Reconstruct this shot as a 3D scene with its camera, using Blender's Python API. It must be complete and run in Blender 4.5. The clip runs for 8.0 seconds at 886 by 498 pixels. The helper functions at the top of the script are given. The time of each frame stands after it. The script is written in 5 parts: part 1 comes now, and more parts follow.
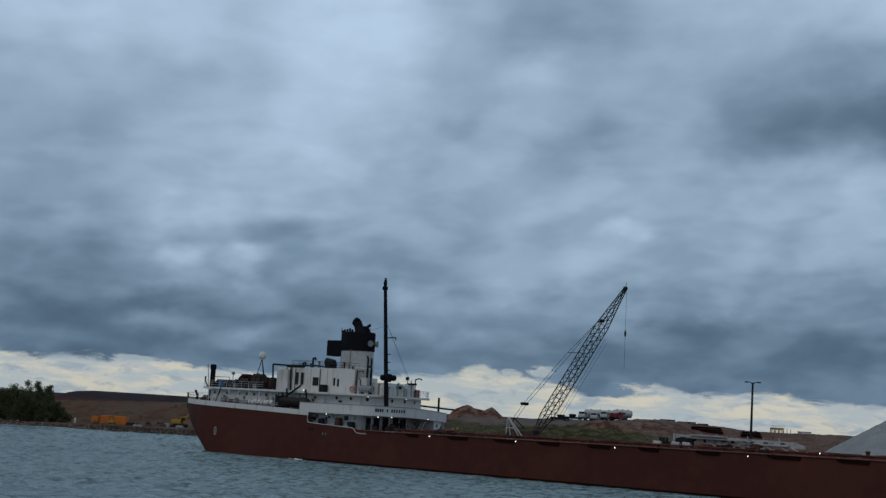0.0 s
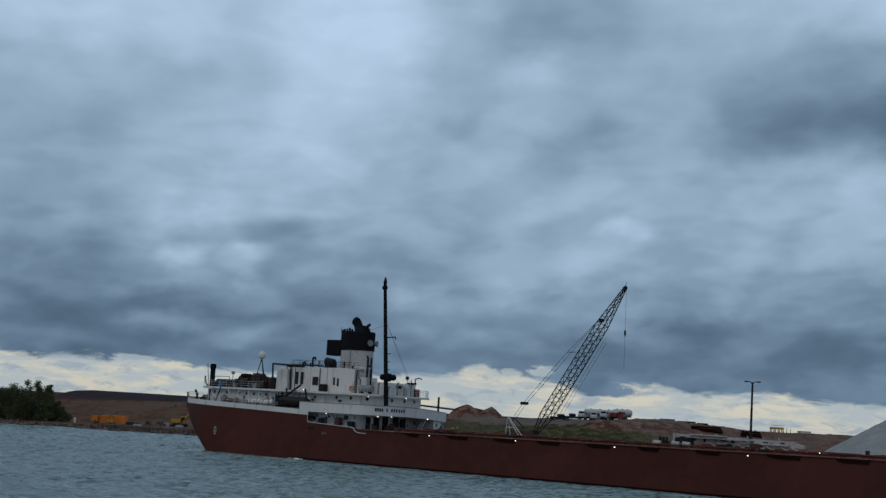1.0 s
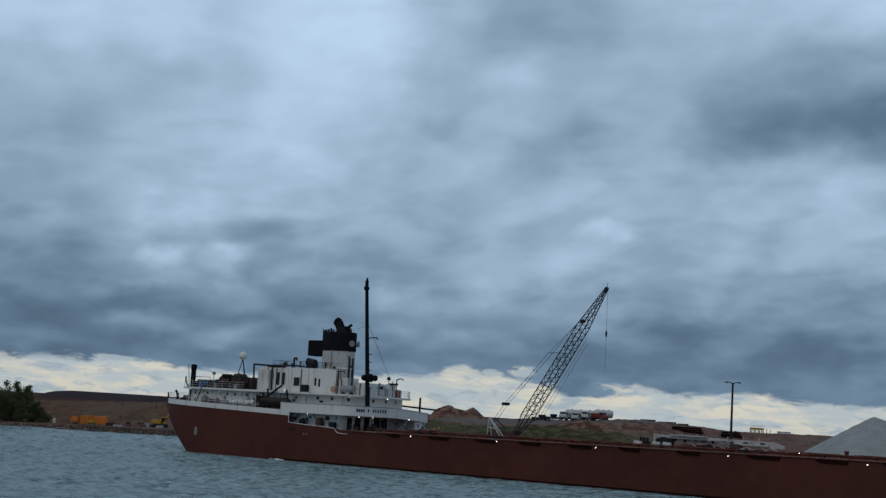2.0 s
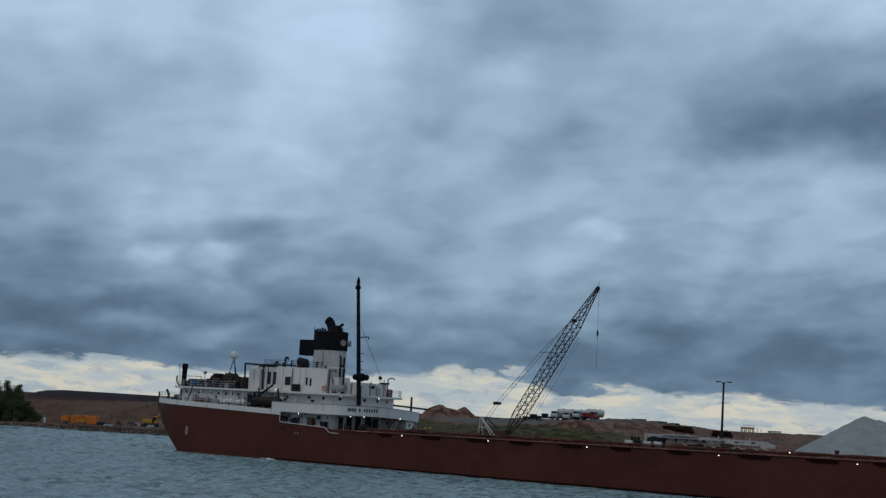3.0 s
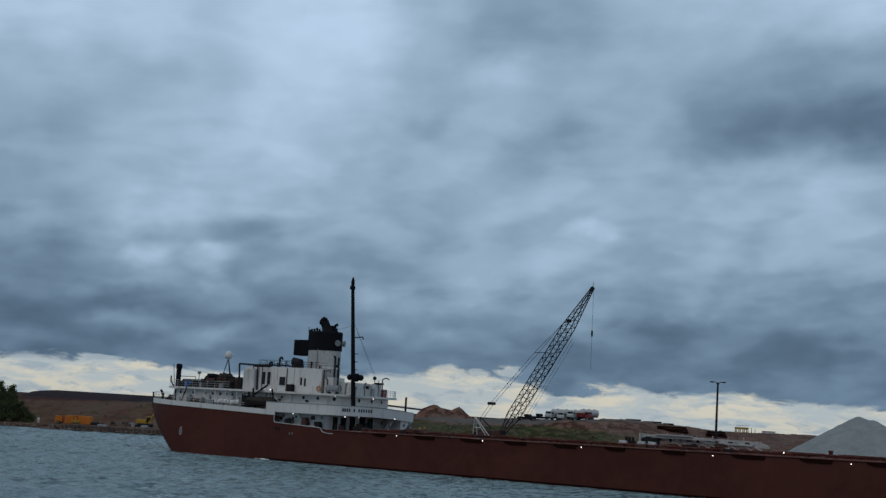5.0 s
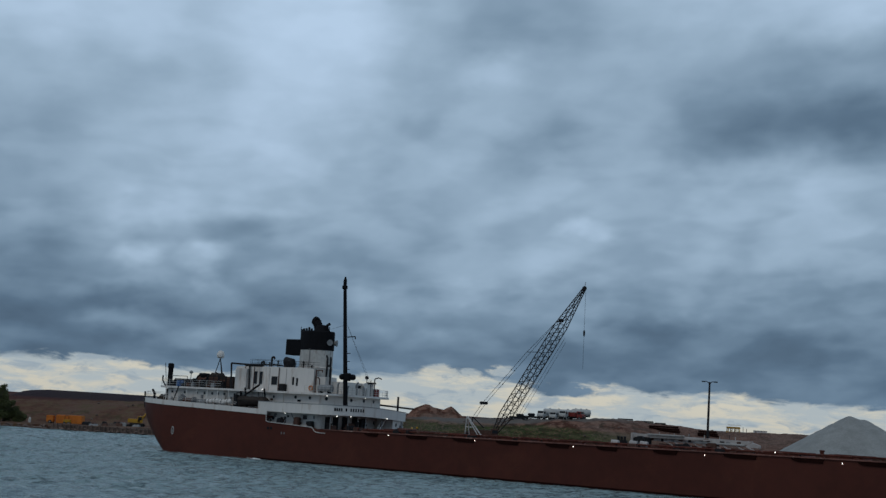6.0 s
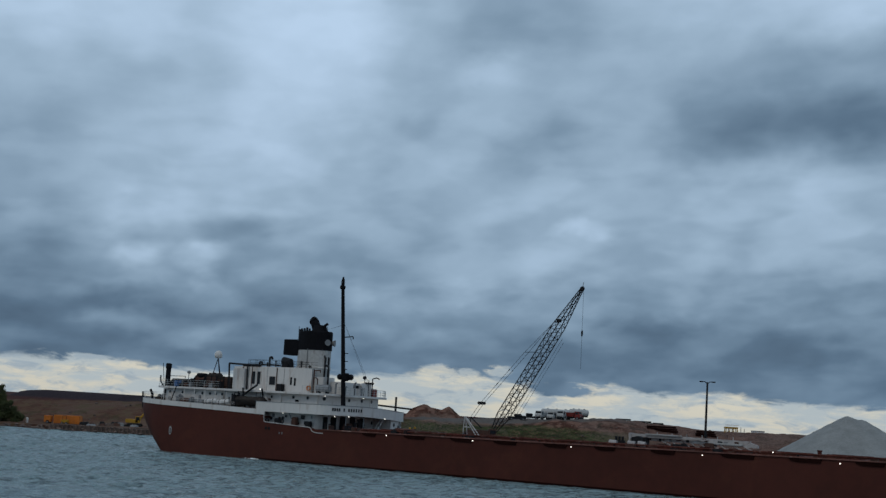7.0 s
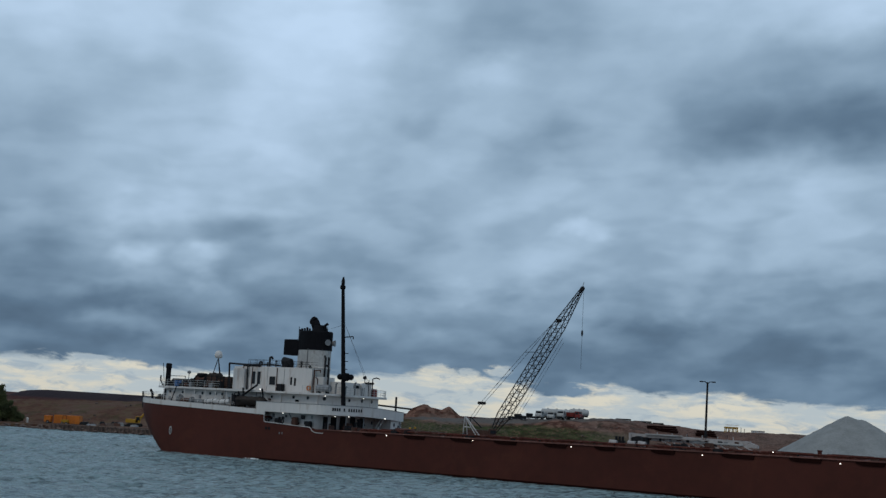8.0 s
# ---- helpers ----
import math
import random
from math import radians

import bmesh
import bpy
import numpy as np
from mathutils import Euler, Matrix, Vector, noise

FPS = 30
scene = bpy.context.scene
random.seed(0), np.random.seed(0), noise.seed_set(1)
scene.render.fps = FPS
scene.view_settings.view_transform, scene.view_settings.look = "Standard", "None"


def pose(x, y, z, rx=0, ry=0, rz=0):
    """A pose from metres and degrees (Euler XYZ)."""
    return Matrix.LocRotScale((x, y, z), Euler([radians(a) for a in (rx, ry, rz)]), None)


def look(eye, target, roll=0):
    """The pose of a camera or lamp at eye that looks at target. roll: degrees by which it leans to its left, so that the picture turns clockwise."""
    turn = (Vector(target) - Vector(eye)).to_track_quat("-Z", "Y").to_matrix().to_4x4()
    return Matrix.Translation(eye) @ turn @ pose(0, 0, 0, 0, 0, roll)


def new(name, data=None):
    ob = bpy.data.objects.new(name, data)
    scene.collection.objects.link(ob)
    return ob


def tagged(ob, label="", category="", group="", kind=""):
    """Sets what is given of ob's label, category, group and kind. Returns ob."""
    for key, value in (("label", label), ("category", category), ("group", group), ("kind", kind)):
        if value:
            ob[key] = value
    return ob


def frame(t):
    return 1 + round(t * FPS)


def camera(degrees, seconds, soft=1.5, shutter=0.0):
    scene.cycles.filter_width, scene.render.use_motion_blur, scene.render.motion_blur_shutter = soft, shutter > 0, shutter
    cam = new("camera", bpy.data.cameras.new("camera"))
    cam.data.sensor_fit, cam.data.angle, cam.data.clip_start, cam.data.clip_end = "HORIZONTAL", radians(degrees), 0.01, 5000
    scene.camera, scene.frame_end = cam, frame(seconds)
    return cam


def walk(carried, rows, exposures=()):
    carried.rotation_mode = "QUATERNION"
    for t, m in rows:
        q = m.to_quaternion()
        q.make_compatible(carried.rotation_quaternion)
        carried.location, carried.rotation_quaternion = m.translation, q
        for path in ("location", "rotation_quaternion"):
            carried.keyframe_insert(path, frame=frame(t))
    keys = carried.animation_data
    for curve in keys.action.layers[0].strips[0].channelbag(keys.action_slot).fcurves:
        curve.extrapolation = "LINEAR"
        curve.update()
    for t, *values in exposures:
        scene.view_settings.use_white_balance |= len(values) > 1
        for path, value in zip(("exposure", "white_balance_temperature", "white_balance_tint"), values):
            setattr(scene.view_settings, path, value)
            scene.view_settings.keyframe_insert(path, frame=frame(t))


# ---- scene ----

# camera: stands on the near bank and pans slowly
EYE = 8.3
cam = camera(42.0, 8.0, 1.4)
TURNS = [(0.0, 1.481, 8.035), (0.5, 1.531, 8.041), (1.0, 1.472, 8.012), (1.5, 1.003, 8.066), (2.0, 0.559, 8.092), (2.2, 0.470, 8.092),
         (2.75, 0.215, 8.088), (3.3, 0.058, 8.080), (3.5, 0.011, 8.076), (4.0, -0.002, 8.081), (4.5, -0.035, 8.112), (4.7, -0.055, 8.112),
         (5.25, -0.240, 8.108), (5.8, -0.440, 8.106), (6.0, -0.524, 8.110), (6.5, -0.603, 8.113), (7.0, -0.628, 8.120), (7.5, -0.580, 8.134), (8.0, -0.622, 8.118)]
walk(cam, [(t, pose(0, 0, EYE, 90 + pitch, -3.2, yaw)) for t, yaw, pitch in TURNS],
     exposures=[(0.0, -0.07), (0.5, 0.0), (1.0, -0.01), (1.5, 0.04), (2.0, 0.07), (3.5, 0.0), (4.0, 0.0), (4.5, 0.0), (6.0, -0.05), (6.5, -0.03), (7.0, 0.01), (7.5, 0.1), (8.0, 0.12)])

# ---------------------------------------------------------------- world: heavy overcast with a clear strip low down
world = bpy.data.worlds.new("world")
scene.world = world
world.use_nodes = True
WN = world.node_tree


class Net:
    """Short hand for node trees."""
    def __init__(self, tree):
        self.tree, self.links = tree, tree.links

    def node(self, kind):
        return self.tree.nodes.new(kind)

    def put(self, socket, value):
        if isinstance(value, bpy.types.NodeSocket):
            self.links.new(value, socket)
        elif value is not None:
            socket.default_value = value

    def math(self, op, a, b=None, c=None, clamp=False):
        n = self.node("ShaderNodeMath")
        n.operation, n.use_clamp = op, clamp
        for s, v in zip(n.inputs, (a, b, c)):
            self.put(s, v)
        return n.outputs[0]

    def noise(self, vector, scale, detail=6.0, rough=0.55, warp=0.0):
        n = self.node("ShaderNodeTexNoise")
        for key, v in (("Vector", vector), ("Scale", scale), ("Detail", detail), ("Roughness", rough), ("Distortion", warp)):
            self.put(n.inputs[key], v)
        return n.outputs["Fac"], n.outputs["Color"]

    def ramp(self, fac, stops, mode="LINEAR"):
        n = self.node("ShaderNodeValToRGB")
        n.color_ramp.interpolation = mode
        while len(n.color_ramp.elements) < len(stops):
            n.color_ramp.elements.new(0.5)
        for e, (at, col) in zip(n.color_ramp.elements, stops):
            e.position, e.color = at, (*col, 1) if isinstance(col, tuple) else (col, col, col, 1)
        self.put(n.inputs[0], fac)
        return n.outputs[0]

    def mix(self, fac, a, b, mode="MIX"):
        n = self.node("ShaderNodeMix")
        n.data_type, n.blend_type = "RGBA", mode
        for i, v in ((0, fac), (6, a), (7, b)):
            if isinstance(v, tuple):
                v = (*v, 1) if len(v) == 3 else v
            self.put(n.inputs[i], v)
        return n.outputs[2]

    def step(self, x, lo, hi):
        n = self.node("ShaderNodeMapRange")
        n.interpolation_type = "SMOOTHSTEP"
        for i, v in enumerate((x, lo, hi, 0.0, 1.0)):
            self.put(n.inputs[i], v)
        return n.outputs[0]

    def vec(self, x, y, z):
        n = self.node("ShaderNodeCombineXYZ")
        for s, v in zip(n.inputs, (x, y, z)):
            self.put(s, v)
        return n.outputs[0]

    def vmath(self, op, a, b=None, scale=None):
        n = self.node("ShaderNodeVectorMath")
        n.operation = op
        self.put(n.inputs[0], a)
        if b is not None:
            self.put(n.inputs[1], b)
        if scale is not None:
            self.put(n.inputs[3], scale)
        return n.outputs[0]


def lin(r, g, b):
    """Linear values of an everyday 0-255 colour."""
    return tuple(c / 12.92 if c <= 0.04045 else ((c + 0.055) / 1.055) ** 2.4 for c in (r / 255, g / 255, b / 255))


# brightness of the cloud layer in per cent, in rows from high up down to the cloud base, each from west to east
BANK_ROWS = [
    (91, 91, 84, 97, 100, 77, 57, 59, 74, 81, 83, 92),
    (75, 71, 74, 93, 91, 72, 71, 73, 69, 60, 56, 59),
    (61, 75, 81, 91, 76, 75, 75, 62, 69, 50, 42, 30),
    (64, 71, 80, 75, 75, 66, 76, 74, 69, 72, 80, 74),
    (42, 59, 69, 60, 55, 60, 65, 74, 67, 69, 69, 73),
    (28, 47, 35, 39, 42, 54, 56, 50, 53, 55, 48, 48),
    (27, 30, 33, 36, 37, 39, 37, 36, 36, 34, 33, 33),
]
BANK_HEIGHTS = (18.9, 16.2, 13.4, 10.6, 7.83, 5.03, 2.9)
# single puffs and dark rolls: bearing, height, half width, half height, tilt (degrees), brightness
PUFFS = [
    (1.9, 16.5, 1.97, 1.12, 8, 0.12),
    (6.7, 9.2, 1.4, 0.56, 5, 0.16),
    (-14.4, 7.9, 1.26, 0.73, 10, 0.2),
    (-11.6, 7.3, 1.26, 1.07, -20, 0.2),
    (-15.3, 10.0, 1.69, 0.98, 20, 0.12),
    (0.9, 6.2, 1.97, 0.84, 5, 0.12),
    (-2.5, 6.0, 1.97, 0.67, 3, 0.1),
    (-14.8, 4.1, 1.4, 0.56, 3, 0.14),
    (-11.5, 3.9, 1.97, 0.51, 3, 0.15),
    (-15.9, 5.6, 3.09, 0.84, 3, -0.22),
    (-11.0, 8.8, 3.37, 0.96, 3, -0.15),
    (14.9, 13.9, 6.74, 1.26, 8, -0.08),
    (-1.5, 14.4, 4.21, 0.84, 24, -0.1),
    (4.2, 13.0, 3.09, 1.26, 30, -0.1),
    (12.6, 3.8, 6.74, 0.73, 0, -0.1),
]
# height of the cloud base over the clear strip, by bearing
BASE_AT = (-21, -17, -12.5, -6, -2, 0, 2, 3.8, 6.2, 8.5, 12.5, 21)
BASE_EL = (1.62, 1.75, 1.38, 1.5, 1.65, 2.05, 1.85, 1.7, 1.68, 1.82, 1.48, 1.5)


def build_sky():
    for n in list(WN.nodes):
        WN.nodes.remove(n)
    k = Net(WN)
    way = k.node("ShaderNodeTexCoord").outputs["Generated"]
    sep = k.node("ShaderNodeSeparateXYZ")
    k.put(sep.inputs[0], way)
    x, y, z = sep.outputs
    az = k.math("MULTIPLY", k.math("ARCTAN2", x, y), 57.29578)
    el = k.math("MULTIPLY", k.math("ARCSINE", z), 57.29578)
    # bearing across and height along the lean of the banks
    wide = k.math("MULTIPLY", az, k.math("COSINE", k.math("ARCSINE", z)))
    high = k.math("MULTIPLY_ADD", wide, -0.0559, el)
    flat = k.vec(wide, k.math("MULTIPLY", high, 1.5), 0.0)
    _, drift = k.noise(flat, 0.28, 3.5, 0.5)
    drift = k.vmath("SCALE", k.vmath("SUBTRACT", drift, (0.5, 0.5, 0.5)), scale=2.6)
    place = k.vmath("ADD", k.vec(wide, high, 0.0), drift)
    cut = k.node("ShaderNodeSeparateXYZ")
    k.put(cut.inputs[0], place)
    across, along = cut.outputs[0], cut.outputs[1]
    fac = k.math("MULTIPLY_ADD", across, 1 / 60, 0.5)
    rows = []
    for row in BANK_ROWS:
        stops = [(0.0, 0.66)] + [((-19.4 + 38.8 * i / 11) / 60 + 0.5, v / 100) for i, v in enumerate(row)] + [(1.0, 0.66)]
        rows.append(k.ramp(fac, stops, "EASE"))
    total = rows[-1]
    for i in range(len(rows) - 2, -1, -1):
        total = k.mix(k.step(along, BANK_HEIGHTS[i + 1], BANK_HEIGHTS[i]), total, rows[i])
    total = k.mix(k.step(along, 19.5, 27.0), total, (0.68, 0.68, 0.68))
    for a, e, w, h, tilt, amount in PUFFS:
        m = k.node("ShaderNodeMapping")
        m.vector_type = "TEXTURE"
        k.put(m.inputs[0], place)
        m.inputs["Location"].default_value = (a, e, 0)
        m.inputs["Rotation"].default_value = (0, 0, radians(tilt))
        m.inputs["Scale"].default_value = (w * 1.3, h * 1.3, 1)
        g = k.node("ShaderNodeTexGradient")
        g.gradient_type = "SPHERICAL"
        k.put(g.inputs[0], m.outputs[0])
        total = k.math("MULTIPLY_ADD", k.step(g.outputs["Fac"], 0.0, 0.9), amount, total)
    fine, _ = k.noise(flat, 0.42, 4.0, 0.48, 0.2)
    low, _ = k.noise(k.vec(k.math("MULTIPLY", az, 0.30), k.math("MULTIPLY", el, 1.3), 3.0), 0.8, 7.0, 0.6, 0.4)
    total = k.math("ADD", total, k.math("MULTIPLY_ADD", fine, 0.14, -0.07))
    layers, _ = k.noise(k.vec(k.math("MULTIPLY", wide, 0.4), k.math("MULTIPLY", high, 0.9), 7.0), 1.0, 3.5, 0.5, 0.2)
    deep = k.math("SUBTRACT", 1.0, k.step(high, 4.0, 10.0))
    total = k.math("ADD", total, k.math("MULTIPLY", deep, k.math("MULTIPLY_ADD", layers, 0.24, -0.12)))
    # rolls of cloud with firmer edges, flatter towards the horizon
    roll, _ = k.noise(k.vec(k.math("MULTIPLY", wide, 0.26), k.math("MULTIPLY", high, 0.62), 2.0), 1.0, 2.5, 0.45, 0.15)
    calm = k.math("SUBTRACT", 1.0, k.math("MULTIPLY", k.step(high, 8.0, 16.0), 0.6))
    total = k.math("ADD", total, k.math("MULTIPLY", calm, k.math("MULTIPLY_ADD", k.step(roll, 0.34, 0.64), 0.13, -0.065)))
    cloud = k.ramp(total, [(0.05, lin(64, 82, 101)), (0.3, lin(91, 114, 136)), (0.52, lin(120, 144, 166)), (0.75, lin(152, 176, 198)),
                           (1.0, lin(183, 207, 232))])
    # the clear strip under the cloud base, lit by the low sun behind it
    sky = k.node("ShaderNodeTexSky")
    sky.sky_type, sky.sun_disc, sky.dust_density = "NISHITA", False, 2.0
    sky.sun_elevation, sky.sun_rotation = radians(42), radians(213)
    clear = k.mix(0.8, k.vmath("SCALE", sky.outputs[0], scale=0.10), lin(218, 214, 199))
    veil, _ = k.noise(k.vec(k.math("MULTIPLY", az, 0.38), k.math("MULTIPLY", el, 1.7), 1.0), 0.9, 8.0, 0.62, 0.3)
    wisp, _ = k.noise(k.vec(k.math("MULTIPLY", az, 0.8), k.math("MULTIPLY", el, 2.2), 5.0), 0.8, 7.0, 0.62, 0.5)
    clear = k.mix(k.step(veil, 0.36, 0.58), clear, lin(172, 183, 188))
    clear = k.mix(k.math("MULTIPLY", k.step(wisp, 0.50, 0.66), 0.85), clear, lin(148, 164, 177))
    base = k.ramp(k.math("MULTIPLY_ADD", az, 1 / 60, 0.5), [(a / 60 + 0.5, e / 4) for a, e in zip(BASE_AT, BASE_EL)], "EASE")
    edge = k.math("ADD", k.math("SUBTRACT", el, k.math("MULTIPLY", base, 4.0)), k.math("MULTIPLY_ADD", low, -1.5, 0.75))
    edge = k.math("ADD", edge, k.math("MULTIPLY_ADD", wisp, -0.9, 0.45))
    cover = k.step(edge, -0.14, 0.2)
    # loose shreds below the base, and gaps through it
    near = k.vmath("ADD", k.vec(az, el, 0.0), k.vmath("SCALE", drift, scale=0.25))
    frayed, _ = k.noise(k.vec(k.math("MULTIPLY", az, 1.0), k.math("MULTIPLY", el, 2.2), 9.0), 1.3, 5.0, 0.6, 0.3)
    for shreds, (a, e, w, h) in [(True, d) for d in ((6.33, 1.5, 1.7, 0.42),)] + [(False, d) for d in ((0.34, 1.98, 1.18, 0.39), (1.73, 2.0, 0.62, 0.28), (3.25, 2.22, 0.79, 0.28))]:
        m = k.node("ShaderNodeMapping")
        m.vector_type = "TEXTURE"
        k.put(m.inputs[0], near)
        m.inputs["Location"].default_value = (a, e, 0)
        m.inputs["Scale"].default_value = (w * 1.25, h * 1.25, 1)
        g = k.node("ShaderNodeTexGradient")
        g.gradient_type = "SPHERICAL"
        k.put(g.inputs[0], m.outputs[0])
        spot = k.step(k.math("MULTIPLY", g.outputs["Fac"], k.math("MULTIPLY_ADD", frayed, 3.4, -0.7)), 0.12, 0.5)
        cover = k.math("MAXIMUM", cover, spot) if shreds else k.math("MULTIPLY", cover, k.math("MULTIPLY_ADD", spot, -0.8, 1.0))
    seen = k.mix(cover, clear, cloud)
    out = k.node("ShaderNodeOutputWorld")
    bg = k.node("ShaderNodeBackground")
    k.put(bg.inputs["Color"], seen)
    bg.inputs["Strength"].default_value = 1.0
    k.links.new(bg.outputs[0], out.inputs[0])


build_sky()
world.cycles.sampling_method = "AUTOMATIC"

sun = new("sun", bpy.data.lights.new("sun", "SUN"))
sun.data.energy, sun.data.angle, sun.data.color = 0.5, radians(25), (1.0, 0.86, 0.68)
sun.matrix_world = look((-60, -90, 120), (0, 0, 0))

# ---------------------------------------------------------------- materials


def material(name, base, rough=0.6, metal=0.0, vary=0.25, stain=None, stain_amount=0.4, scale=1.0, bump=0.1, bump_scale=8.0,
             streak=False, emit=0.0, per_object=0.0, spec=0.3):
    """A painted or mineral surface: tone shifts at two scales, stains, and fine relief."""
    m = bpy.data.materials.new(name)
    m.use_nodes = True
    k = Net(m.node_tree)
    p = m.node_tree.nodes["Principled BSDF"]
    at = k.node("ShaderNodeTexCoord").outputs["Object"]
    if streak:
        mp = k.node("ShaderNodeMapping")
        k.put(mp.inputs[0], at)
        mp.inputs["Scale"].default_value = (1, 1, 0.12)
        run = mp.outputs[0]
    else:
        run = at
    coarse, _ = k.noise(run, 0.35 * scale, 6, 0.6, 0.3)
    fine, _ = k.noise(run, 3.0 * scale, 6, 0.6)
    dark = tuple(c * (1 - vary) for c in base)
    light = tuple(min(1, c * (1 + vary)) for c in base)
    col = k.mix(k.step(k.math("MULTIPLY_ADD", fine, 0.45, k.math("MULTIPLY", coarse, 0.55)), 0.35, 0.65), dark, light)
    if stain:
        patch, _ = k.noise(run, 0.8 * scale, 8, 0.68, 0.5)
        col = k.mix(k.math("MULTIPLY", k.step(patch, 0.54, 0.68), stain_amount), col, stain)
    if per_object:
        r = k.node("ShaderNodeObjectInfo").outputs["Random"]
        n = k.node("ShaderNodeHueSaturation")
        k.put(n.inputs["Value"], k.math("MULTIPLY_ADD", r, per_object * 2, 1 - per_object))
        k.put(n.inputs["Color"], col)
        col = n.outputs[0]
    k.put(p.inputs["Base Color"], col)
    k.put(p.inputs["Roughness"], k.math("MULTIPLY_ADD", fine, 0.24, rough - 0.12, clamp=True))
    p.inputs["Metallic"].default_value = metal
    p.inputs["Specular IOR Level"].default_value = spec
    if bump:
        relief, _ = k.noise(at, bump_scale * scale, 6, 0.6)
        b = k.node("ShaderNodeBump")
        b.inputs["Strength"].default_value = min(1.0, bump * 2)
        b.inputs["Distance"].default_value = bump * 0.3
        k.put(b.inputs["Height"], relief)
        k.put(p.inputs["Normal"], b.outputs[0])
    if emit:
        p.inputs["Emission Color"].default_value = (1, 0.96, 0.88, 1)
        p.inputs["Emission Strength"].default_value = emit
    return m


HULL_RED = material("hull_red", (0.067, 0.0185, 0.0127), 0.7, vary=0.16, stain=(0.100, 0.032, 0.018), stain_amount=0.35, scale=0.22, bump=0.03, bump_scale=0.8, spec=0.15)
# near-black maroon: shade in the deck-edge slots, also steel plates and waterline band
DARK_MAROON = material("dark_maroon", (0.015, 0.005, 0.004), 0.95, vary=0.3, bump=0.05, spec=0.03)
DECK_RED = material("deck_red", (0.085, 0.027, 0.020), 0.8, vary=0.4, stain=(0.20, 0.12, 0.10), stain_amount=0.7, bump=0.04, spec=0.1)
EDGE_PINK = material("worn_deck_edge", (0.16, 0.068, 0.053), 0.75, vary=0.35, stain=(0.36, 0.24, 0.20), stain_amount=0.9, scale=0.5, bump=0.04)
WHITE = material("white_paint", (0.585, 0.56, 0.535), 0.5, vary=0.05, stain=(0.30, 0.21, 0.16), stain_amount=0.65, scale=0.9, bump=0.02, streak=True)
BLACK = material("black_paint", (0.006, 0.006, 0.008), 0.75, vary=0.3, bump=0.03, spec=0.1)
RUST = material("rusted_steel", (0.075, 0.036, 0.026), 0.75, vary=0.35, bump=0.06)
DIRTY = material("dirty_white_paint", (0.40, 0.40, 0.39), 0.6, vary=0.15, stain=(0.2, 0.16, 0.13), stain_amount=0.6, bump=0.03)
GREY = material("grey_steel", (0.20, 0.205, 0.21), 0.55, metal=0.2, vary=0.2, bump=0.03)
DARK = material("dark_steel", (0.015, 0.015, 0.017), 0.7, vary=0.3, bump=0.03, spec=0.15)
GLASS = material("dark_window", (0.012, 0.014, 0.018), 0.2, vary=0.1, bump=0, spec=0.18)
BOOM_PAINT = material("worn_boom_paint", (0.36, 0.335, 0.325), 0.7, vary=0.2, stain=(0.16, 0.10, 0.085), stain_amount=0.85, scale=1.6, bump=0.04)
PILE = material("weathered_timber", (0.125, 0.082, 0.068), 0.9, vary=0.4, bump=0.2)
ORANGE = material("orange_paint", (0.52, 0.155, 0.02), 0.55, vary=0.15, stain=(0.25, 0.1, 0.03), bump=0.03)
YELLOW = material("yellow_paint", (0.40, 0.215, 0.018), 0.55, vary=0.15, stain=(0.2, 0.13, 0.04), bump=0.03)
BLUE = material("blue_plastic", (0.03, 0.09, 0.22), 0.45, vary=0.15, bump=0.02)
RED = material("red_paint", (0.17, 0.022, 0.017), 0.45, vary=0.12, bump=0.02)
TARP = material("brown_tarpaulin", (0.03, 0.022, 0.018), 0.85, vary=0.4, bump=0.15, bump_scale=2)
RUBBER = material("rubber", (0.02, 0.02, 0.02), 0.85, vary=0.2, bump=0.05)
GRAVEL = material("crushed_stone", (0.235, 0.238, 0.232), 0.95, vary=0.16, scale=0.7, bump=0.5, bump_scale=3)
LAMP = material("lamp_glass", (0.9, 0.9, 0.85), 0.4, vary=0.02, bump=0, emit=2.6)
STONE = material("quay_rock", (0.105, 0.075, 0.063), 0.9, vary=0.4, bump=0.3, bump_scale=2, per_object=0.35)


